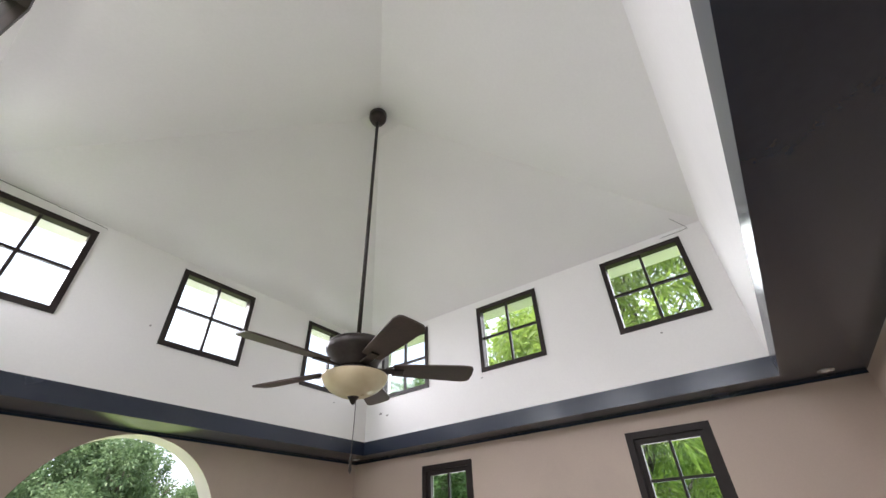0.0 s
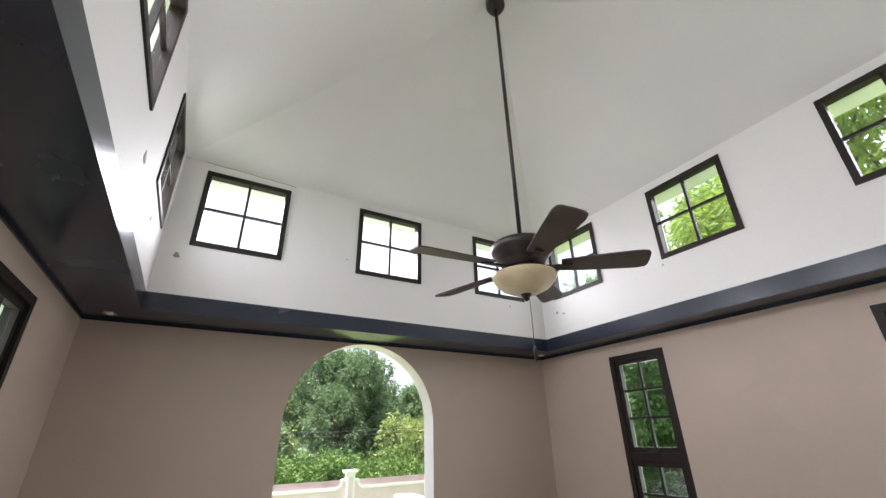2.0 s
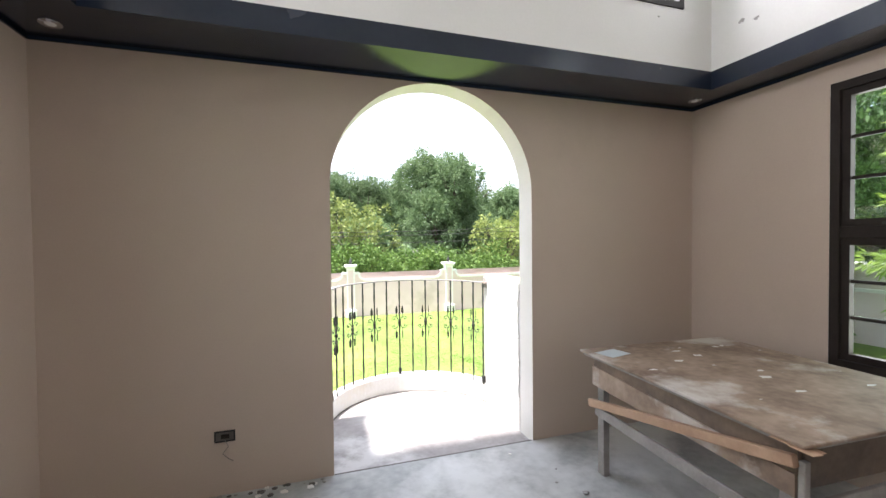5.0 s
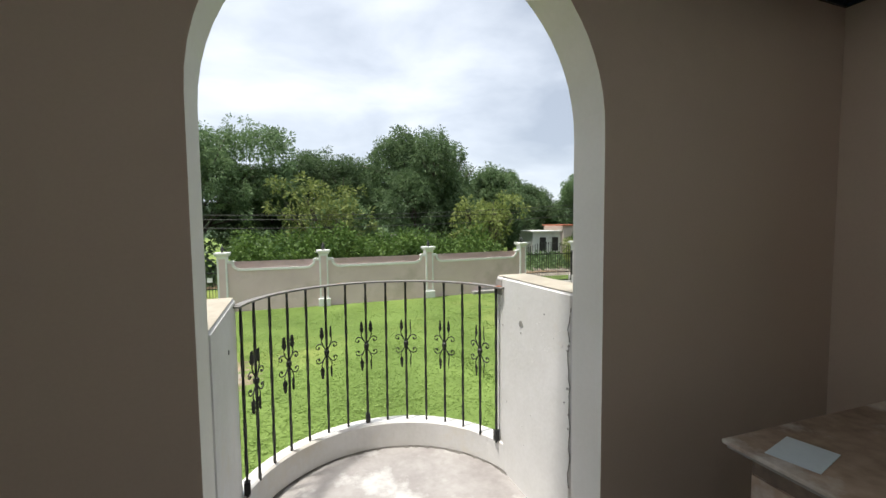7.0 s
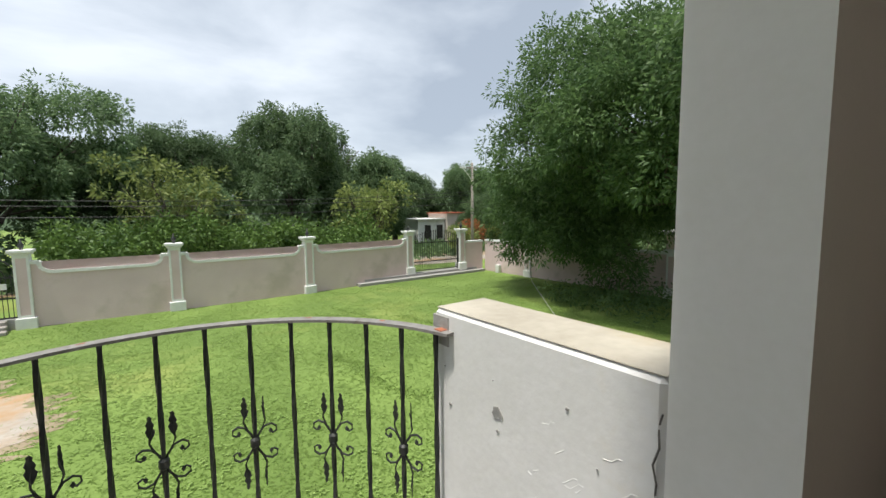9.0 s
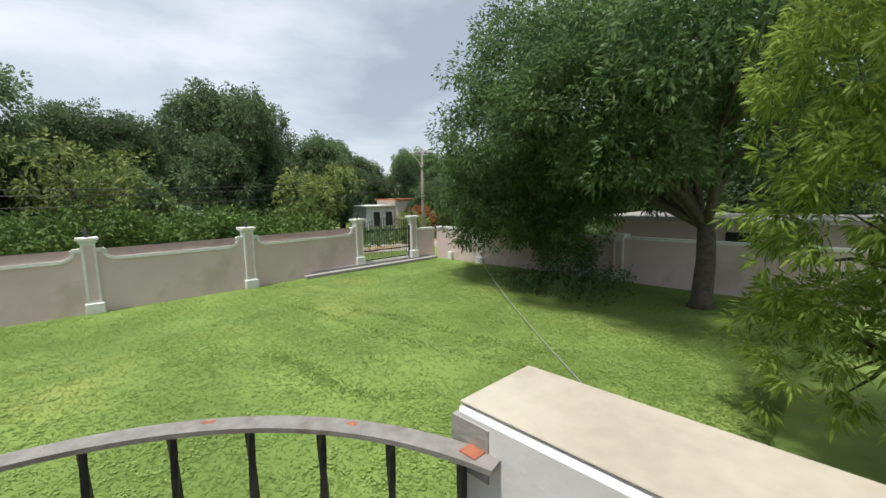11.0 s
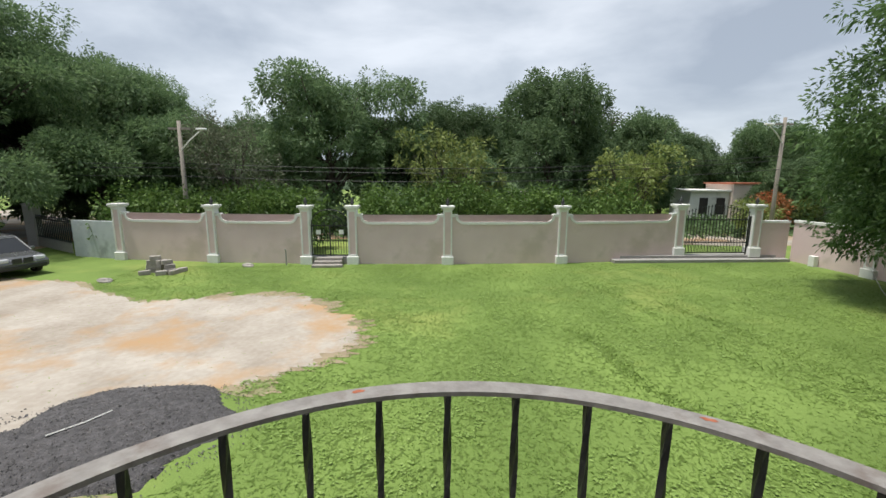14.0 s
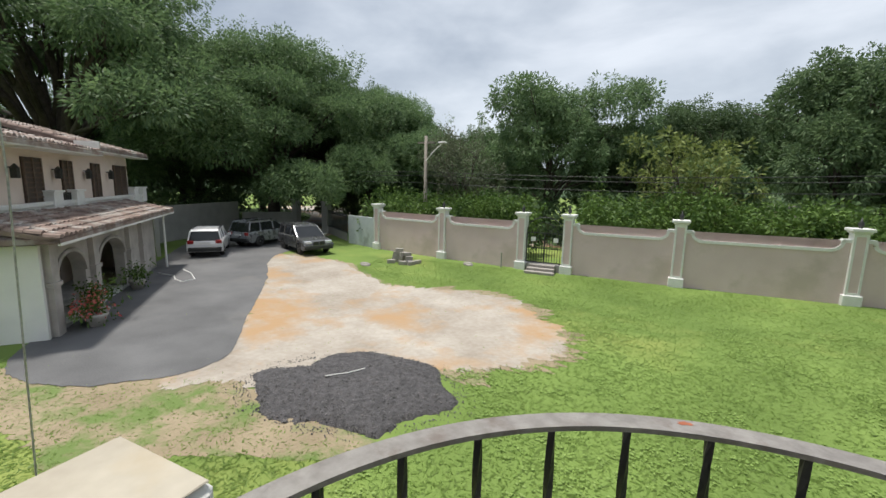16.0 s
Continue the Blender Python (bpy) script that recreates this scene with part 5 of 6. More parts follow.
for z in (0.45, 1.2, 2.0):
    part("rail", boxes((-hw, hw, -0.02, 0.02, z - 0.025, z + 0.025)), IRON, g)
for x in (-hw, 0, hw):
    part("stile", boxes((x - 0.03, x + 0.03, -0.03, 0.03, 0.35, 2.05)), IRON, g)
bm = bmesh.new()
sweep(bm, [(-hw * math.cos(t) * 0.98, 0, 2.05 + 0.78 * math.sin(t) ** 0.8) for t in [math.pi * i / 18 for i in range(19)]], 0.03, 6)
sweep(bm, [(-hw * 0.7 * math.cos(t), 0, 2.05 + 0.5 * math.sin(t)) for t in [math.pi * i / 14 for i in range(15)]], 0.018, 6)
for s in (-1, 1):
    sweep(bm, [(s * (0.28 + 0.16 * math.cos(t)), 0, 2.28 + 0.16 * math.sin(t)) for t in [2 * math.pi * i / 12 for i in range(12)]], 0.018, 5)
part("arched_head", bm, IRON, g)
for s in (-1, 1):
    part("mail_plate", boxes((s * hw * 0.62 - 0.12, s * hw * 0.62 + 0.12, -0.03, -0.022, 1.55, 1.78)), YARDWHITE, g)
st = base("steps", "three weathered pale brick garden steps", "steps", Matrix.Translation((-4.8, 21.9, GROUND)))
for i in range(3):
    part("step", add_box(bmesh.new(), -0.75 + 0.05 * i, 0.75 - 0.05 * i, -0.75 + 0.3 * i, -0.42 + 0.3 * i, 0 if i == 0 else 0.13 * i, 0.13 * (i + 1), bevel=0.015), BLOCK, st)
part("landing", boxes((-0.85, 0.85, 0.16, 0.5, 0, 0.40)), BARE, st)

g, hw = gate_at(PIERS[6], PIERS[7], "black iron double gate with pointed arched bars")
bars(g, -hw + 0.1, hw - 0.1, 0.42, lambda x: 2.55 + 0.42 * math.cos(x / hw * 1.5), 0.02, 21)
bars(g, -hw + 0.2, hw - 0.2, 0.42, lambda x: 1.05, 0.012, 20)
for z in (0.42, 1.0, 2.25):
    part("rail", boxes((-hw, hw, -0.025, 0.025, z - 0.03, z + 0.03)), IRON, g)
for x in (-hw, hw):
    part("gate_post", boxes((x - 0.07, x + 0.07, -0.06, 0.06, 0.3, 2.45)), IRON, g)
patch("road_beyond", [(-40, 31), (-20, 30.5), (0, 31), (16, 28), (24, 27), (34, 28), (40, 33), (24, 33), (0, 34), (-30, 36)], 0.015, SAND, "pale sandy road beyond the yard", "road", 0.4, seed=9)

# wall and sliding gate beyond the last pier, and the back wall by the cars
yard_wall((-19.9, 25.0), PIERS[0], WTOP - 0.1, PALEBLUE, "pale blue-white stained yard wall", False, False)
g, hw = gate_at((-24.6, 28.2), (-20.0, 25.1), "grey iron sliding gate at the driveway")
bars(g, -hw, hw, 0.7, lambda x: 2.0, 0.03, 18)
part("lower_panel", boxes((-hw - 0.1, hw + 0.1, -0.03, 0.03, 0.1, 0.75)), BARE, g)
for z in (0.75, 1.9):
    part("rail", boxes((-hw - 0.1, hw + 0.1, -0.04, 0.04, z - 0.04, z + 0.04)), IRON, g)
BACKWALL = material("shaded_grey_wall", (0.34, 0.33, 0.31), (0.44, 0.43, 0.41), 1.2, 0.9, 0.2)
yard_wall((-30.5, 17.5), (-33.5, 26.5), -0.35, BACKWALL, "tall grey boundary wall behind the cars", False, False)
yard_wall((-33.5, 26.5), (-30.2, 30.2), -1.35, BACKWALL, "low grey wall by the driveway entrance", False, False)
yard_wall((-25, 14.5), (-30.5, 17.5), -0.35, BACKWALL, "grey boundary wall beside the house", False, False)
for p in ((-30.2, 30.2), (-25.0, 28.5)):
    tagged(mesh("entrance_post", boxes((p[0] - 0.3, p[0] + 0.3, p[1] - 0.3, p[1] + 0.3, GROUND, -0.25), (p[0] - 0.36, p[0] + 0.36, p[1] - 0.36, p[1] + 0.36, -0.25, -0.12), bevel=0.02), BACKWALL), "grey post at the driveway entrance", "post")
patch("road_entrance", [(-24, 28), (-30, 30), (-42, 44), (-60, 52), (-52, 60), (-34, 46)], 0.02, SAND, "sunlit sandy lane beyond the entrance", "road", 0.3, seed=12)

# block pile and bits on the lawn
bp = base("block_pile", "small pile of grey concrete blocks on the lawn", "block pile", Matrix.Translation((-12.2, 20.4, GROUND)))
rr = random.Random(11)
for i, (x, y, z, a) in enumerate(((-0.6, 0, 0, 5), (-0.15, 0.05, 0, 80), (0.3, -0.1, 0, 12), (0.75, 0.1, 0, 60), (-0.55, 0.02, 0.2, 10), (-0.1, 0.0, 0.2, 85), (0.3, -0.05, 0.2, 30), (-0.5, 0, 0.4, 3), (-0.1, 0.02, 0.4, 75), (-0.35, 0, 0.6, 20), (-0.6, -0.5, 0, 40), (0.2, -0.55, 0, 15), (0.65, -0.4, 0, 70), (0.15, 0.0, 0.4, 50))):
    bm = add_box(bmesh.new(), -0.22, 0.22, -0.11, 0.11, 0.0, 0.2, Matrix.Translation((x, y, z)) @ Matrix.Rotation(radians(a), 4, "Z"), 0.012)
    part("concrete_block", bm, BLOCK, bp)
for x, y in ((-13.6, 18.6), (-8.8, 21.6)):
    bm = bmesh.new()
    bmesh.ops.create_icosphere(bm, subdivisions=2, radius=0.2)
    for v in bm.verts:
        v.co = Vector((x, y, GROUND + 0.05)) + Vector((v.co.x * 1.5, v.co.y, v.co.z * 0.7)) * (1 + 0.5 * noise.noise(v.co * 6))
    tagged(mesh("stone", bm, BLOCK), "rough grey stone lying on the grass", "stone")
bm = bmesh.new()
sweep(bm, [(-7.0, 21.9, GROUND), (-7.0, 21.9, GROUND + 0.75), (-7.0, 21.8, GROUND + 0.85)], 0.035, 6)
tagged(mesh("standpipe", bm, BARE), "short grey standpipe by the wall", "pipe")

# poles, street lamp arms and cables
for x, y, h, d in ((-14.05, 26.2, 4.75, 1), (24.2, 28.0, 5.6, -1)):
    p = base("utility_pole", "weathered wooden utility pole with street lamp arm", "utility pole", Matrix.Translation((x, y, GROUND)))
    part("pole", lathe(bmesh.new(), [(0.15, -0.1), (0.13, 3), (0.10, h - GROUND)], 10), TIMBER, p, smooth=True)
    bm = bmesh.new()
    sweep(bm, [(0, -0.05, h - GROUND - 1.7), (d * 0.7, -0.3, h - GROUND - 1.1), (d * 1.5, -0.5, h - GROUND - 0.55)], 0.035, 6)
    part("lamp_arm", bm, YARDWHITE, p)
    part("lamp_head", add_box(bmesh.new(), d * 1.5 - 0.28, d * 1.5 + 0.28, -0.62, -0.4, h - GROUND - 0.58, h - GROUND - 0.46, bevel=0.03), YARDWHITE, p)
    part("crossarm", boxes((-0.6, 0.6, -0.06, 0.06, h - GROUND - 0.5, h - GROUND - 0.38)), TIMBER, p)
def cable(name, pts, r, mat, label):
    bm = bmesh.new()
    sweep(bm, pts, r, 5)
    return tagged(mesh(name, bm, mat), label, "cable")
for k, (za, zb, o) in enumerate(((2.35, 3.1, 0), (2.1, 2.8, 0.15), (1.6, 2.2, -0.1))):
    cable("overhead_cable", [(-14.05 + 38.25 * t, 26.2 + 1.8 * t + o, za + (zb - za) * t - 1.6 * 4 * t * (1 - t) * 0.35) for t in [i / 24 for i in range(25)]], 0.018, WIRE, "black overhead cable between poles")
    cable("overhead_cable", [(-14.05 - 36 * t, 26.2 + 6 * t + o, za + 1.2 * t - 1.4 * t * (1 - t)) for t in [i / 16 for i in range(17)]], 0.018, WIRE, "black overhead cable from the pole")
cable("stay_wire", [(20.0, 18.0, -2.0), (17.0, 14.6, -2.55), (13.6, 10.6, -2.80), (10.5, 6.9, -2.87), (8.8, 4.8, -2.89)], 0.014, ROPE, "thin twisted stay wire slack over the grass")
cable("hanging_wire", [(-2.2, 1.22, 4.2), (-2.19, 1.22, 1.5), (-2.26, 1.16, -1.0), (-2.33, 1.1, -2.9)], 0.0035, ROPE, "thin twisted wire hanging from the roof edge")

# pink wing of the same house, outside the west windows
w = base("house_wing", "terracotta pink rendered wing of the house", "house", Matrix.Translation((0, 0, GROUND)))
part("wing_wall", boxes((-7.5, -2.45, 0.35, 0.6, 0, 6.2)), PINKWING, w)
part("eave", boxes((-7.6, -2.62, 0.3, 0.65, 6.2, 6.3)), CREAM, w)
tagged(mesh("lower_storey", boxes((XL - 0.15, XR + 0.15, YB - 0.15, T - 0.02, GROUND - 0.1, -0.26)), CREAM), "cream rendered storey below the room", "wall", kind="structure")

# ---- the two-storey house ----
HM = Matrix(((-0.73, 0.683, 0, -14.65), (0.683, 0.73, 0, 5.68), (0, 0, 1, 0), (0, 0, 0, 1)))   # local x along the arcade, y out to the drive, z world height
HM[0][0], HM[1][0] = -0.7302, 0.6833
HM[0][1], HM[1][1] = 0.6833, 0.7302
ho = base("house", "two-storey pale pink house, clay-tiled roofs, arched ground floor", "house")
def hp(name, bm, mat, parent=None, label="", smooth=False):
    for v in bm.verts:
        v.co = HM @ v.co
    return part(name, bm, mat, parent or ho, label, smooth)
# arcade with two arches
bm = bmesh.new()
LZ, UZ = GROUND - 0.1, -0.30
arches = ((0.65, 2.55), (3.6, 6.1))
quad = lambda *c: bm.faces.new([bm.verts.new(q) for q in c])
xs = [0.0]
for a, b in arches:
    xs += [(a + b) / 2 - (b - a) / 2 * math.cos(math.pi * i / 14) for i in range(15)]
xs.append(10.4)
for xa, xb in zip(xs, xs[1:]):
    inside = [(a, b) for a, b in arches if a - 1e-6 < (xa + xb) / 2 < b + 1e-6]
    if inside:
        a, b = inside[0]
        zf = lambda x: -1.45 + 0.72 * math.sqrt(max(1 - ((x - (a + b) / 2) / ((b - a) / 2)) ** 2, 0))
        za, zb = zf(xa), zf(xb)
        quad((xa, 0, za), (xb, 0, zb), (xb, -0.35, zb), (xa, -0.35, za))
    else:
        za = zb = LZ
        quad((xa, 0, LZ), (xa, -0.35, LZ), (xa, -0.35, -1.45), (xa, 0, -1.45))
        quad((xb, 0, LZ), (xb, -0.35, LZ), (xb, -0.35, -1.45), (xb, 0, -1.45))
    quad((xa, 0, za), (xb, 0, zb), (xb, 0, UZ), (xa, 0, UZ))
    quad((xa, -0.35, za), (xb, -0.35, zb), (xb, -0.35, UZ), (xa, -0.35, UZ))
hp("arcade_wall", bm, PIER, label="mottled grey arcade wall with two arches")
for a, b in arches:
    bm = bmesh.new()
    c, r = (a + b) / 2, (b - a) / 2
    sweep(bm, [(c - (r + 0.06) * math.cos(math.pi * i / 16), 0.02, -1.45 + (0.72 + 0.06) * math.sin(math.pi * i / 16)) for i in range(17)], 0.07, 6)
    hp("arch_moulding", bm, PIER)
for x in (0.3, 3.08, 6.55, 8.2):
    hp("pilaster", boxes((x - 0.2, x + 0.2, 0.0, 0.16, LZ, UZ), (x - 0.26, x + 0.26, 0.0, 0.2, -1.5, -1.38)), PIER)
hp("end_wall", boxes((-0.12, 0.0, -9.0, 0.02, LZ, UZ)), HOUSEWHITE, label="pale stained white end wall")
hp("inner_wall", boxes((0.1, 10.4, -2.6, -2.4, LZ, UZ)), PINKWALL)
hp("inner_floor", boxes((0.0, 10.4, -2.4, 0.0, LZ, GROUND + 0.12)), CONCRETE)
hp("far_end_wall", boxes((10.3, 10.42, -9, 0, LZ, UZ)), PIER)
hp("downpipe", lathe(bmesh.new(), [(0.05, GROUND), (0.05, -0.2)], 8, Matrix.Translation((10.2, 0.5, 0))), YARDWHITE)
hp("dark_door", boxes((1.4, 2.6, -2.39, -2.34, GROUND + 0.12, -0.9)), SHUTTER)
# lower lean-to roof
def tiled(name, x0, x1, y0, z0, y1, z1, step, label):
    """A tiled slope from (y0, z0) at the eave to (y1, z1): a deck and rows of barrel tiles running up it."""
    bm = bmesh.new()
    vs = [bm.verts.new(q) for q in ((x0, y0, z0), (x1, y0, z0), (x1, y1, z1), (x0, y1, z1), (x0, y0, z0 - 0.12), (x1, y0, z0 - 0.12), (x1, y1, z1 - 0.12), (x0, y1, z1 - 0.12))]
    for q in ((0, 1, 2, 3), (4, 5, 6, 7), (0, 1, 5, 4), (1, 2, 6, 5), (2, 3, 7, 6), (3, 0, 4, 7)):
        bm.faces.new([vs[i] for i in q])
    deck = hp(name, bm, TILE, label=label)
    bm = bmesh.new()
    n = int((x1 - x0) / step)
    rows = max(int(math.hypot(y1 - y0, z1 - z0) / 0.34), 2)
    rq = random.Random(int(x0 * 10 + z0 * 100) + 5)
    for i in range(n):
        x = x0 + (i + 0.5) * step
        for k in range(rows):
            fa, fb = k / rows, (k + 1.12) / rows
            j = rq.uniform(-0.015, 0.02)
            ring2 = []
            for f, rad, lift in ((fa, step * 0.48, 0.05), (min(fb, 1), step * 0.38, 0.02)):
                yy, zz = y0 + (y1 - y0) * f, z0 + (z1 - z0) * f + lift + j
                ring2.append([bm.verts.new((x + rad * math.cos(math.pi * s / 4), yy, zz + rad * 0.75 * math.sin(math.pi * s / 4) - 0.02)) for s in range(5)])
            for s in range(4):
                bm.faces.new((ring2[0][s], ring2[0][s + 1], ring2[1][s + 1], ring2[1][s]))
            bm.faces.new(ring2[0])
    o = hp("roof_tiles", bm, TILE, deck, "rows of aged barrel tiles")
    o["kind"] = "stuff"
    return deck
tiled("lower_roof", -0.7, 11.3, 0.75, -0.06, -1.45, 0.42, 0.26, "weathered brown clay-tiled lean-to roof")
hp("fascia", boxes((-0.7, 11.3, 0.70, 0.76, -0.24, -0.17)), HOUSEWHITE)
bm = bmesh.new()
vs = [bm.verts.new(q) for q in ((-0.7, 0.75, -0.06), (-0.7, -9, -0.06), (0.3, -9, 0.42), (0.3, -1.45, 0.42), (-0.7, 0.75, -0.2), (-0.7, -9, -0.2), (0.3, -9, 0.3), (0.3, -1.45, 0.3))]
for q in ((0, 1, 2, 3), (4, 5, 6, 7), (0, 1, 5, 4), (1, 2, 6, 5), (2, 3, 7, 6), (3, 0, 4, 7)):
    bm.faces.new([vs[i] for i in q])
hp("side_roof", bm, TILE)
# upper storey
hp("upper_wall", boxes((0.4, 6.9, -9, -1.5, 0.2, 2.56), (6.9, 12.6, -9, -1.5, 0.2, 2.75)), PINKWALL, label="pale pink upper wall")
hp("balcony_band", boxes((0.3, 14.0, -1.5, -1.25, 0.2, 0.58), (0.3, 14.0, -1.34, -1.18, 0.56, 0.68)), YARDWHITE, label="white balcony band")
for x in (4.3, 6.0, 12.6, 14.0):
    hp("balcony_pier", boxes((x - 0.32, x + 0.32, -1.55, -1.15, 0.25, 0.98), (x - 0.37, x + 0.37, -1.6, -1.1, 0.98, 1.05)), YARDWHITE)
for x in [4.7 + 0.15 * i for i in range(7)]:
    hp("balcony_bar", boxes((x - 0.02, x + 0.02, -1.34, -1.30, 0.55, 0.95)), IRON)
for a, b in ((3.0, 4.1), (5.5, 6.3), (8.1, 8.9), (10.6, 12.2)):
    d = hp("shutter_door", boxes((a, b, -1.5, -1.44, 0.55, 2.12)), SHUTTER, label="dark brown shuttered door")
    for x in (a + 0.04, (a + b) / 2, b - 0.04):
        hp("stile", boxes((x - 0.04, x + 0.04, -1.45, -1.41, 0.55, 2.12)), DARKPLY, d)
    for k in range(9):
        z = 0.65 + 0.16 * k
        hp("slat", boxes((a + 0.05, b - 0.05, -1.445, -1.42, z, z + 0.05)), DARKPLY, d)
for x in (2.3, 4.9, 7.4, 9.8):
    la = hp("wall_lantern", boxes((x - 0.09, x + 0.09, -1.4, -1.24, 1.45, 1.75)), IRON, label="black carriage lantern")
    hp("lantern_arm", boxes((x - 0.02, x + 0.02, -1.5, -1.3, 1.75, 1.79)), IRON, la)
    hp("lantern_cap", lathe(bmesh.new(), [(0.13, 1.75), (0.02, 1.88)], 6, Matrix.Translation((x, -1.32, 0))), IRON, la)
tiled("upper_roof", 6.9, 13.8, -0.8, 2.72, -5.2, 3.9, 0.26, "aged clay-tiled main roof")
tiled("front_roof", -0.5, 6.9, -0.6, 2.52, -3.8, 3.2, 0.26, "raised clay-tiled front roof")
hp("eave_board", boxes((-0.5, 6.9, -1.5, -0.62, 2.36, 2.40), (6.9, 13.8, -1.5, -0.82, 2.55, 2.6)), HOUSEWHITE)
hp("gable", boxes((6.85, 6.95, -1.5, -0.7, 2.6, 2.95)), HOUSEWHITE)
# pots and plants at the arcade
for u, n, kind in ((1.5, 0.6, 0), (5.6, 0.5, 1), (0.9, 0.75, 2)):
    c = HM @ Vector((u, n, GROUND))
    pot = base("potted_plant", ("green shrub in a clay pot by the arcade", "low leafy plant in a clay pot", "pink flowers in a clay pot")[kind], "potted plant", Matrix.Translation(c))
    part("pot", lathe(bmesh.new(), [(0.16, 0), (0.26, 0.3), (0.3, 0.36), (0.27, 0.4), (0.2, 0.38)], 14), PIER, pot, smooth=True)
    rg = np.random.RandomState(kind)
    cc = rg.normal(size=(30, 3)) * (0.25, 0.25, 0.22) + (0, 0, 1.0 if kind == 0 else 0.6)
    v, f = leaf_mesh(cc, 14, 0.16, 0.14, 0.06, 0.1, rg)
    leaf_object("leaves", v, f, HEDGE, pot)
    if kind == 2:
        v, f = leaf_mesh(cc + (0, 0, 0.12), 8, 0.1, 0.09, 0.07, 0.0, rg)
        leaf_object("flowers", v, f, FLOWER, pot, "pink blossoms")["kind"] = "stuff"
    bm = bmesh.new()
    sweep(bm, [(0, 0, 0.36), (0.02, 0, 0.7), (0.0, 0.02, 1.0 if kind == 0 else 0.6)], 0.025, 5)
    part("stem", bm, BARK, pot)
hose = [HM @ Vector(q) for q in ((8.6, 0.5, GROUND + 0.04), (7.8, 1.3, GROUND + 0.04), (7.0, 1.5, GROUND + 0.04), (6.4, 1.9, GROUND + 0.04), (6.8, 2.3, GROUND + 0.04), (8.2, 1.9, GROUND + 0.04), (9.2, 1.4, GROUND + 0.04))]
cable("garden_hose", hose, 0.025, YARDWHITE, "pale garden hose looped on the driveway")

# ---- parked cars ----
CARGLASS = material("dark_car_glass", (0.012, 0.014, 0.016), (0.02, 0.022, 0.025), 2, 0.06, 0.0)
TYRE = material("tyre_rubber", (0.012, 0.012, 0.012), (0.025, 0.025, 0.025), 20, 0.8, 0.2)
ALLOY = material("alloy_rim", (0.45, 0.45, 0.46), (0.55, 0.55, 0.56), 20, 0.3, 0.0, metal=0.9)
LAMPRED = material("red_tail_lens", (0.25, 0.012, 0.012), (0.32, 0.02, 0.02), 20, 0.2, 0.0)
LAMPCLEAR = material("clear_headlamp", (0.55, 0.57, 0.6), (0.65, 0.67, 0.7), 20, 0.12, 0.0)


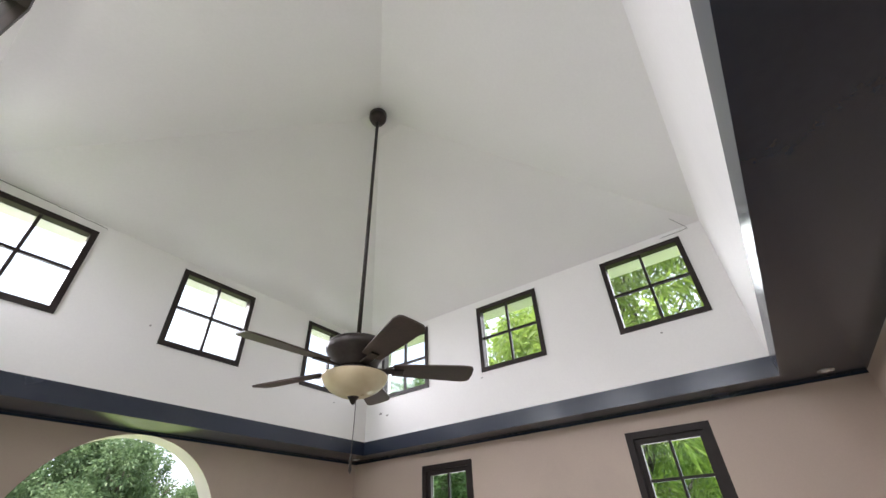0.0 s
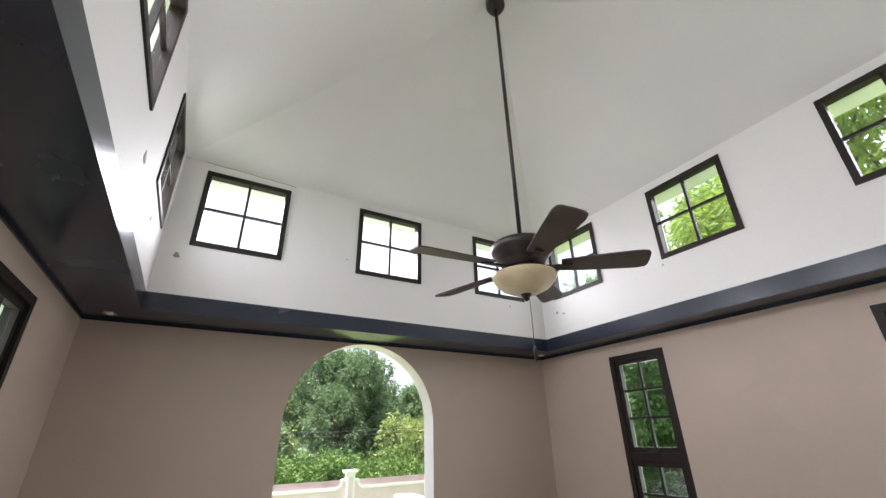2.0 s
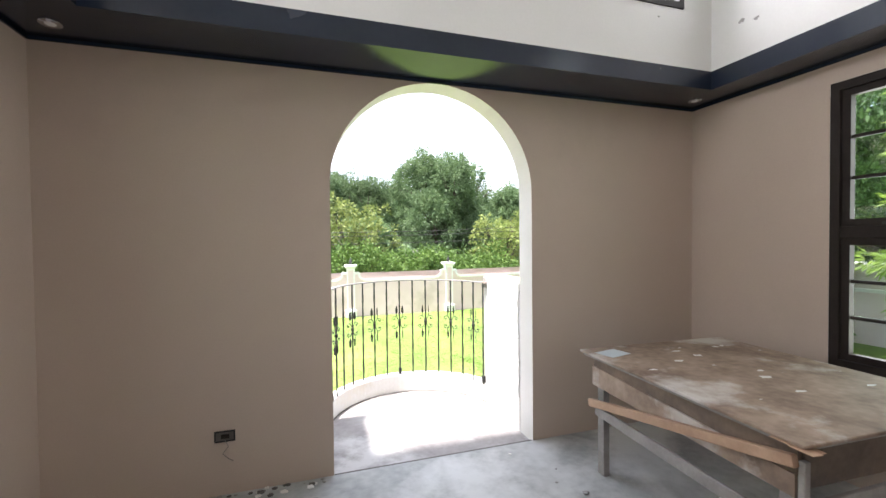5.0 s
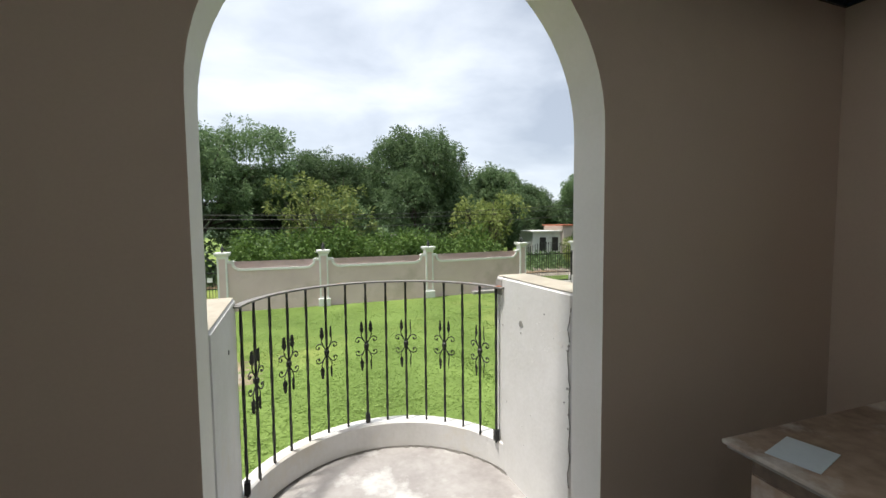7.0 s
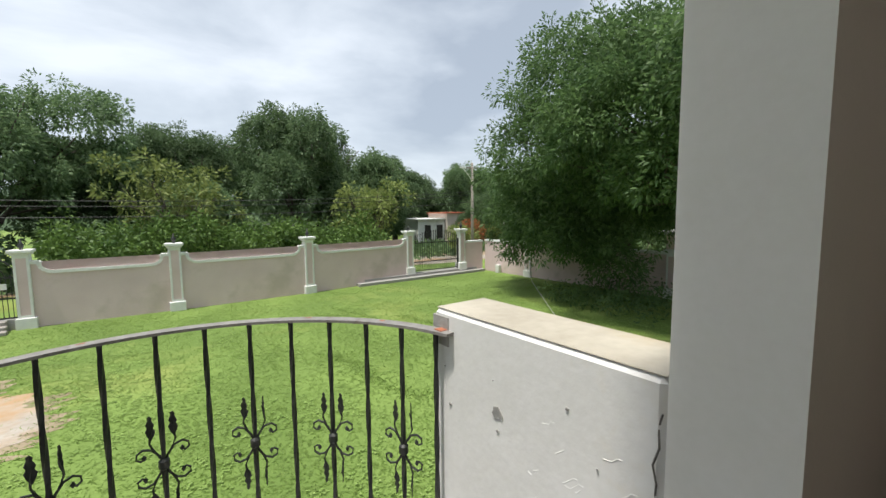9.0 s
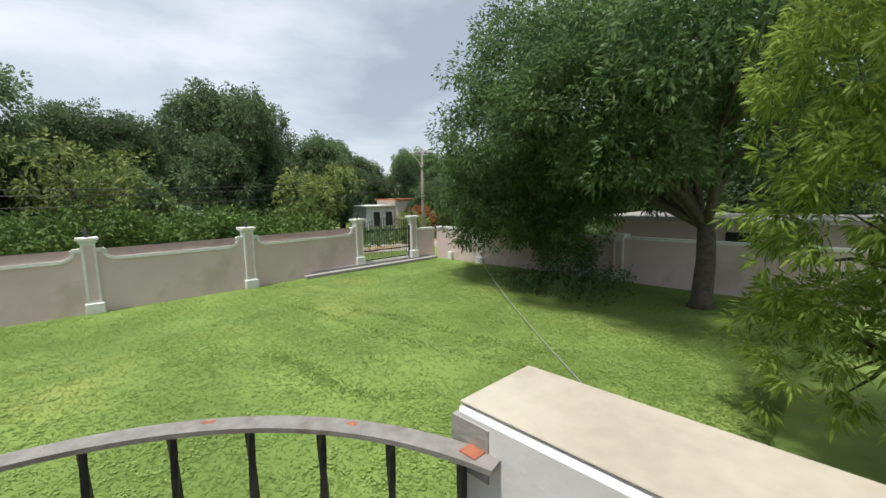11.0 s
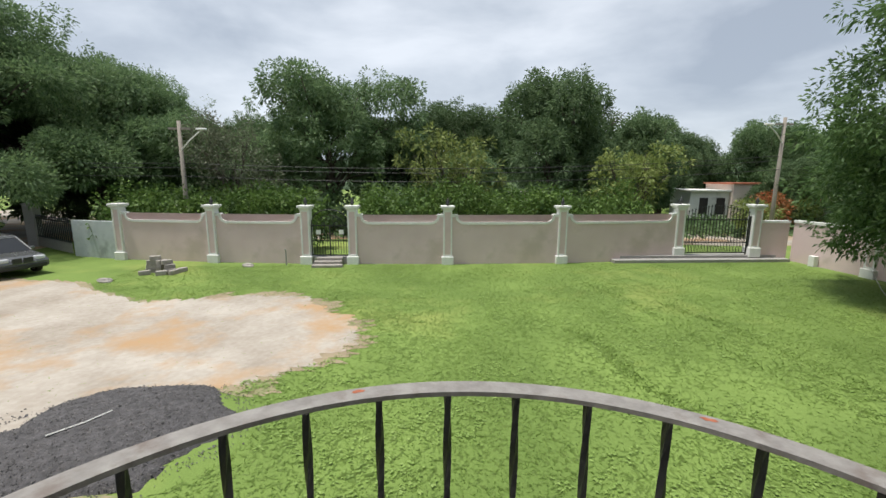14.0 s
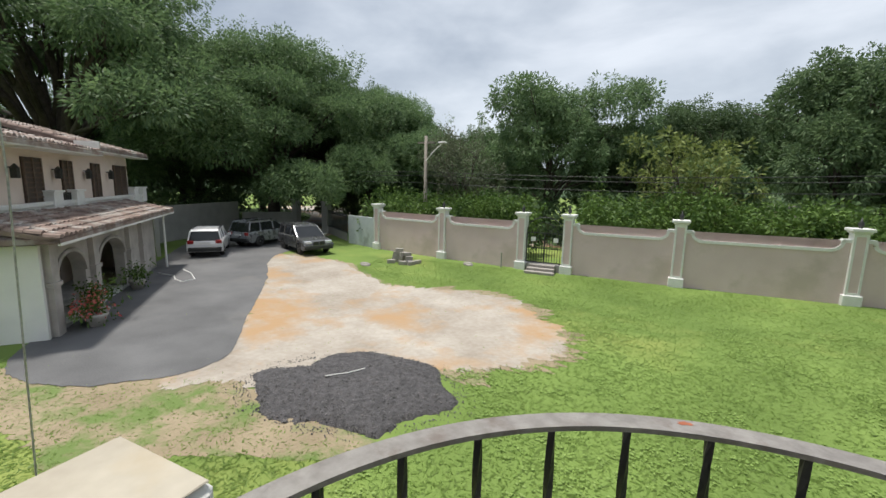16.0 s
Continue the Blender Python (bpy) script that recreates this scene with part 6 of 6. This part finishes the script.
def car(label, at, yaw, paint, L=4.6, W=1.86, Ht=1.70):
    """A sport utility car: nose towards local +x."""
    c = base("car", label, "car", Matrix.Translation((at[0], at[1], GROUND + 0.03)) @ Matrix.Rotation(radians(yaw), 4, "Z"))
    s = L / 4.6
    belt, sill = Ht * 0.60, 0.30
    low = [(-2.28, 0.42), (-2.30, 0.75), (-2.24, belt - 0.02), (-1.2, belt + 0.02), (0.9, belt), (1.25, belt - 0.05), (1.95, belt - 0.13), (2.2, belt - 0.26), (2.29, 0.62), (2.25, 0.40)]
    wheels = (-1.38, 1.42)
    under = []
    for wx in wheels[::-1]:
        under += [(wx + 0.42 * math.cos(t), 0.36 + 0.42 * math.sin(t)) for t in [math.pi * i / 8 for i in range(9)] if 0.36 + 0.42 * math.sin(t) > sill]
    prof = low + [(2.05, sill)] + under + [(-2.1, sill)]
    def solid(pr, half):
        bm = bmesh.new()
        rows = []
        for f, shrink in ((-1, 0.06), (-0.93, 0.0), (0.93, 0.0), (1, 0.06)):
            rows.append([bm.verts.new((x * s, f * half, z - (shrink if z > belt - 0.3 else 0))) for x, z in pr])
        k = len(pr)
        for a, b in zip(rows, rows[1:]):
            for i in range(k):
                bm.faces.new((a[i], a[(i + 1) % k], b[(i + 1) % k], b[i]))
        bm.faces.new(rows[0]), bm.faces.new(rows[-1])
        bmesh.ops.triangulate(bm, faces=[f for f in bm.faces if len(f.verts) > 4])
        return bm
    part("body", solid(prof, W / 2), paint, c)
    def cabin(pr, h0, h1):
        bm = bmesh.new()
        a = [bm.verts.new((x * s, -(h0 if z < belt + 0.1 else h1), z)) for x, z in pr]
        b = [bm.verts.new((x * s, (h0 if z < belt + 0.1 else h1), z)) for x, z in pr]
        bm.faces.new(a), bm.faces.new(b)
        for i in range(len(pr)):
            bm.faces.new((a[i], a[(i + 1) % len(pr)], b[(i + 1) % len(pr)], b[i]))
        return bm
    part("glasshouse", cabin([(-2.2, belt - 0.02), (-1.98, Ht - 0.10), (0.22, Ht - 0.08), (1.12, belt - 0.02)], W / 2 - 0.08, W / 2 - 0.22), CARGLASS, c, "dark tinted windows")
    part("roof_panel", cabin([(-2.02, Ht - 0.13), (-1.9, Ht - 0.03), (-0.9, Ht), (0.1, Ht - 0.03), (0.32, Ht - 0.13)], W / 2 - 0.2, W / 2 - 0.21), paint, c)
    for sy in (-1, 1):
        for x0, x1 in ((-2.2, -1.98), (-1.25, -1.2), (-0.12, -0.12), (1.12, 0.22)):
            bm = bmesh.new()
            sweep(bm, [(x0 * s, sy * (W / 2 - 0.07), belt - 0.02), (x1 * s, sy * (W / 2 - 0.205), Ht - 0.09)], 0.045, 5)
            part("pillar", bm, paint, c)
        part("side_mirror", add_box(bmesh.new(), 0.72 * s, 0.88 * s, min(sy * (W / 2), sy * (W / 2 + 0.2)), max(sy * (W / 2), sy * (W / 2 + 0.2)), belt - 0.02, belt + 0.13, bevel=0.03), paint, c)
        part("roof_rail", boxes((-1.8 * s, 0.0, sy * (W / 2 - 0.24) - 0.02, sy * (W / 2 - 0.24) + 0.02, Ht - 0.01, Ht + 0.04)), IRON, c)
        part("headlight", add_box(bmesh.new(), 2.06 * s, 2.27 * s, min(sy * 0.45, sy * 0.84), max(sy * 0.45, sy * 0.84), 0.70, 0.86, bevel=0.03), LAMPCLEAR, c)
        part("tail_light", add_box(bmesh.new(), -2.325 * s, -2.18 * s, min(sy * 0.55, sy * 0.86), max(sy * 0.55, sy * 0.86), 0.80, 1.0, bevel=0.02), LAMPRED, c)
        for wx in wheels:
            m = Matrix.Translation((wx * s, sy * (W / 2 - 0.13), 0.36)) @ Matrix.Rotation(radians(90), 4, "X")
            w_ = base("wheel", "", "")
            w_.parent = c
            part("tyre", lathe(bmesh.new(), [(0.22, -0.11), (0.33, -0.12), (0.36, -0.08), (0.36, 0.08), (0.33, 0.12), (0.22, 0.11)], 22, m), TYRE, w_, smooth=True)
            part("rim", lathe(bmesh.new(), [(0.03, -0.115), (0.1, -0.09), (0.2, -0.1), (0.23, -0.12), (0.23, 0.12), (0.2, 0.1), (0.1, 0.09), (0.03, 0.115)], 14, m), ALLOY, w_, smooth=True)
    part("grille", boxes((2.27 * s, 2.305 * s, -0.36, -0.03, 0.62, 0.84), (2.27 * s, 2.305 * s, 0.03, 0.36, 0.62, 0.84)), IRON, c)
    part("bumper", add_box(bmesh.new(), 2.15 * s, 2.33 * s, -W / 2 + 0.06, W / 2 - 0.06, 0.34, 0.56, bevel=0.04), IRON, c)
    part("rear_bumper", add_box(bmesh.new(), -2.36 * s, -2.2 * s, -W / 2 + 0.06, W / 2 - 0.06, 0.36, 0.60, bevel=0.04), IRON, c)
    part("number_plate", boxes((-2.345 * s, -2.31 * s, -0.26, 0.26, 0.78, 0.9)), YARDWHITE, c)
    return c


car("white compact sport utility car parked on the driveway", (-24.2, 17.1), 138, material("white_car_paint", (0.70, 0.70, 0.71), (0.74, 0.74, 0.75), 3, 0.2, 0.0), 4.4, 1.82, 1.62)
car("silver sport utility car parked behind the dark one", (-24.6, 21.6), 95, material("silver_car_paint", (0.36, 0.37, 0.39), (0.40, 0.41, 0.43), 3, 0.28, 0.0, metal=0.6), 4.8, 1.92, 1.75)
car("dark grey sport utility car facing the lawn", (-19.9, 20.6), -24, material("dark_grey_car_paint", (0.13, 0.135, 0.14), (0.16, 0.165, 0.17), 3, 0.25, 0.0, metal=0.5), 4.6, 1.88, 1.70)

# ---- houses beyond the wall ----
fh = base("far_house", "small cream house with rusty low roofs behind bushes", "house", Matrix.Translation((31.6, 41, GROUND)) @ Matrix.Rotation(radians(-12), 4, "Z"))
part("wall", boxes((-5.2, -1.8, -2.5, 2.5, 0, 3.3)), HOUSEWHITE, fh)
part("wall", boxes((-1.8, 1.6, -3.2, 2.5, 0, 4.0)), PINKWALL, fh)
part("wall", boxes((1.6, 7.0, -2.2, 2.5, 0, 2.6)), PINKWALL, fh)
part("flat_roof", boxes((-5.5, -1.82, -2.9, 2.7, 3.3, 3.44)), HOUSEWHITE, fh)
part("roof_edge", boxes((-2.0, 1.8, -3.4, 2.6, 4.0, 4.14)), REDROOF, fh, "thin red roof edge")
for k in range(9):
    # overlapping rusty sheets of the low side roof
    x = 1.7 + 0.66 * k
    bm = bmesh.new()
    vs = [bm.verts.new(q) for q in ((x, -3.6, 2.5 + 0.03 * (k % 2)), (x + 0.7, -3.6, 2.5 + 0.03 * (k % 2)), (x + 0.7, 2.6, 3.3 + 0.03 * (k % 2)), (x, 2.6, 3.3 + 0.03 * (k % 2)))]
    lo = [bm.verts.new(v.co - Vector((0, 0, 0.05))) for v in vs]
    bm.faces.new(vs), bm.faces.new(lo)
    for a in range(4):
        bm.faces.new((vs[a], vs[(a + 1) % 4], lo[(a + 1) % 4], lo[a]))
    part("roof_sheet", bm, (REDROOF, TILE, HOUSEWHITE)[(k * 2) % 3], fh)
tree("flowering_bush", "orange-red flowering bush before the far house", (29.2, 34.0, GROUND), lobes_for(3.4, 2.6, 0.3, 3.6, 6, 9), (0.09, 0.7), 90, 20, 0.42, 0.24, 0.12, 0.1, BLOSSOM, 56)
tree("small_tree", "yellow-green bush before the far house", (32.5, 34.5, GROUND), lobes_for(3.6, 2.4, 0.2, 2.9, 6, 10), (0.09, 0.6), 90, 20, 0.42, 0.26, 0.11, 0.1, LIGHTLEAF, 57)
for x0, x1, y in ((-4.4, -3.6, -2.5), (-2.9, -2.1, -2.5), (-0.8, 0.3, -3.2), (1.8, 3.0, -3.2)):
    wnd = part("window", boxes((x0, x1, y - 0.04, y + 0.02, 1.1, 2.7)), SHADE, fh)
    part("frame", ring(x0 - 0.06, x1 + 0.06, 1.04, 2.76, 0.07, y - 0.08, y - 0.04), HOUSEWHITE, wnd)
for x, y, lab in ((9.5, 36, "pale roadside shed among the trees"), (-14.5, 42, "pale hut half hidden by trees")):
    h_ = base("far_shed", lab, "shed", Matrix.Translation((x, y, GROUND)))
    part("wall", boxes((-2.2, 2.2, -1.5, 1.5, 0, 3.2)), PINKWALL, h_)
    part("roof", boxes((-2.5, 2.5, -1.8, 1.8, 3.2, 3.4)), BARE, h_)
    part("opening", boxes((-0.5, 0.5, -1.52, -1.48, 0.8, 2.2)), SHADE, h_)
nb = base("neighbour_house", "shaded neighbour house with pale metal roof behind the wall", "house", Matrix.Translation((27, 5, GROUND)))
part("wall", boxes((-3, 4, -6, 6, 0, 2.9)), PINKWALL, nb)
part("roof", boxes((-3.6, 4.4, -6.5, 6.5, 2.9, 3.1)), BARE, nb)
part("window", boxes((-3.06, -2.98, -1, 0.4, 1.0, 2.4)), SHADE, nb)
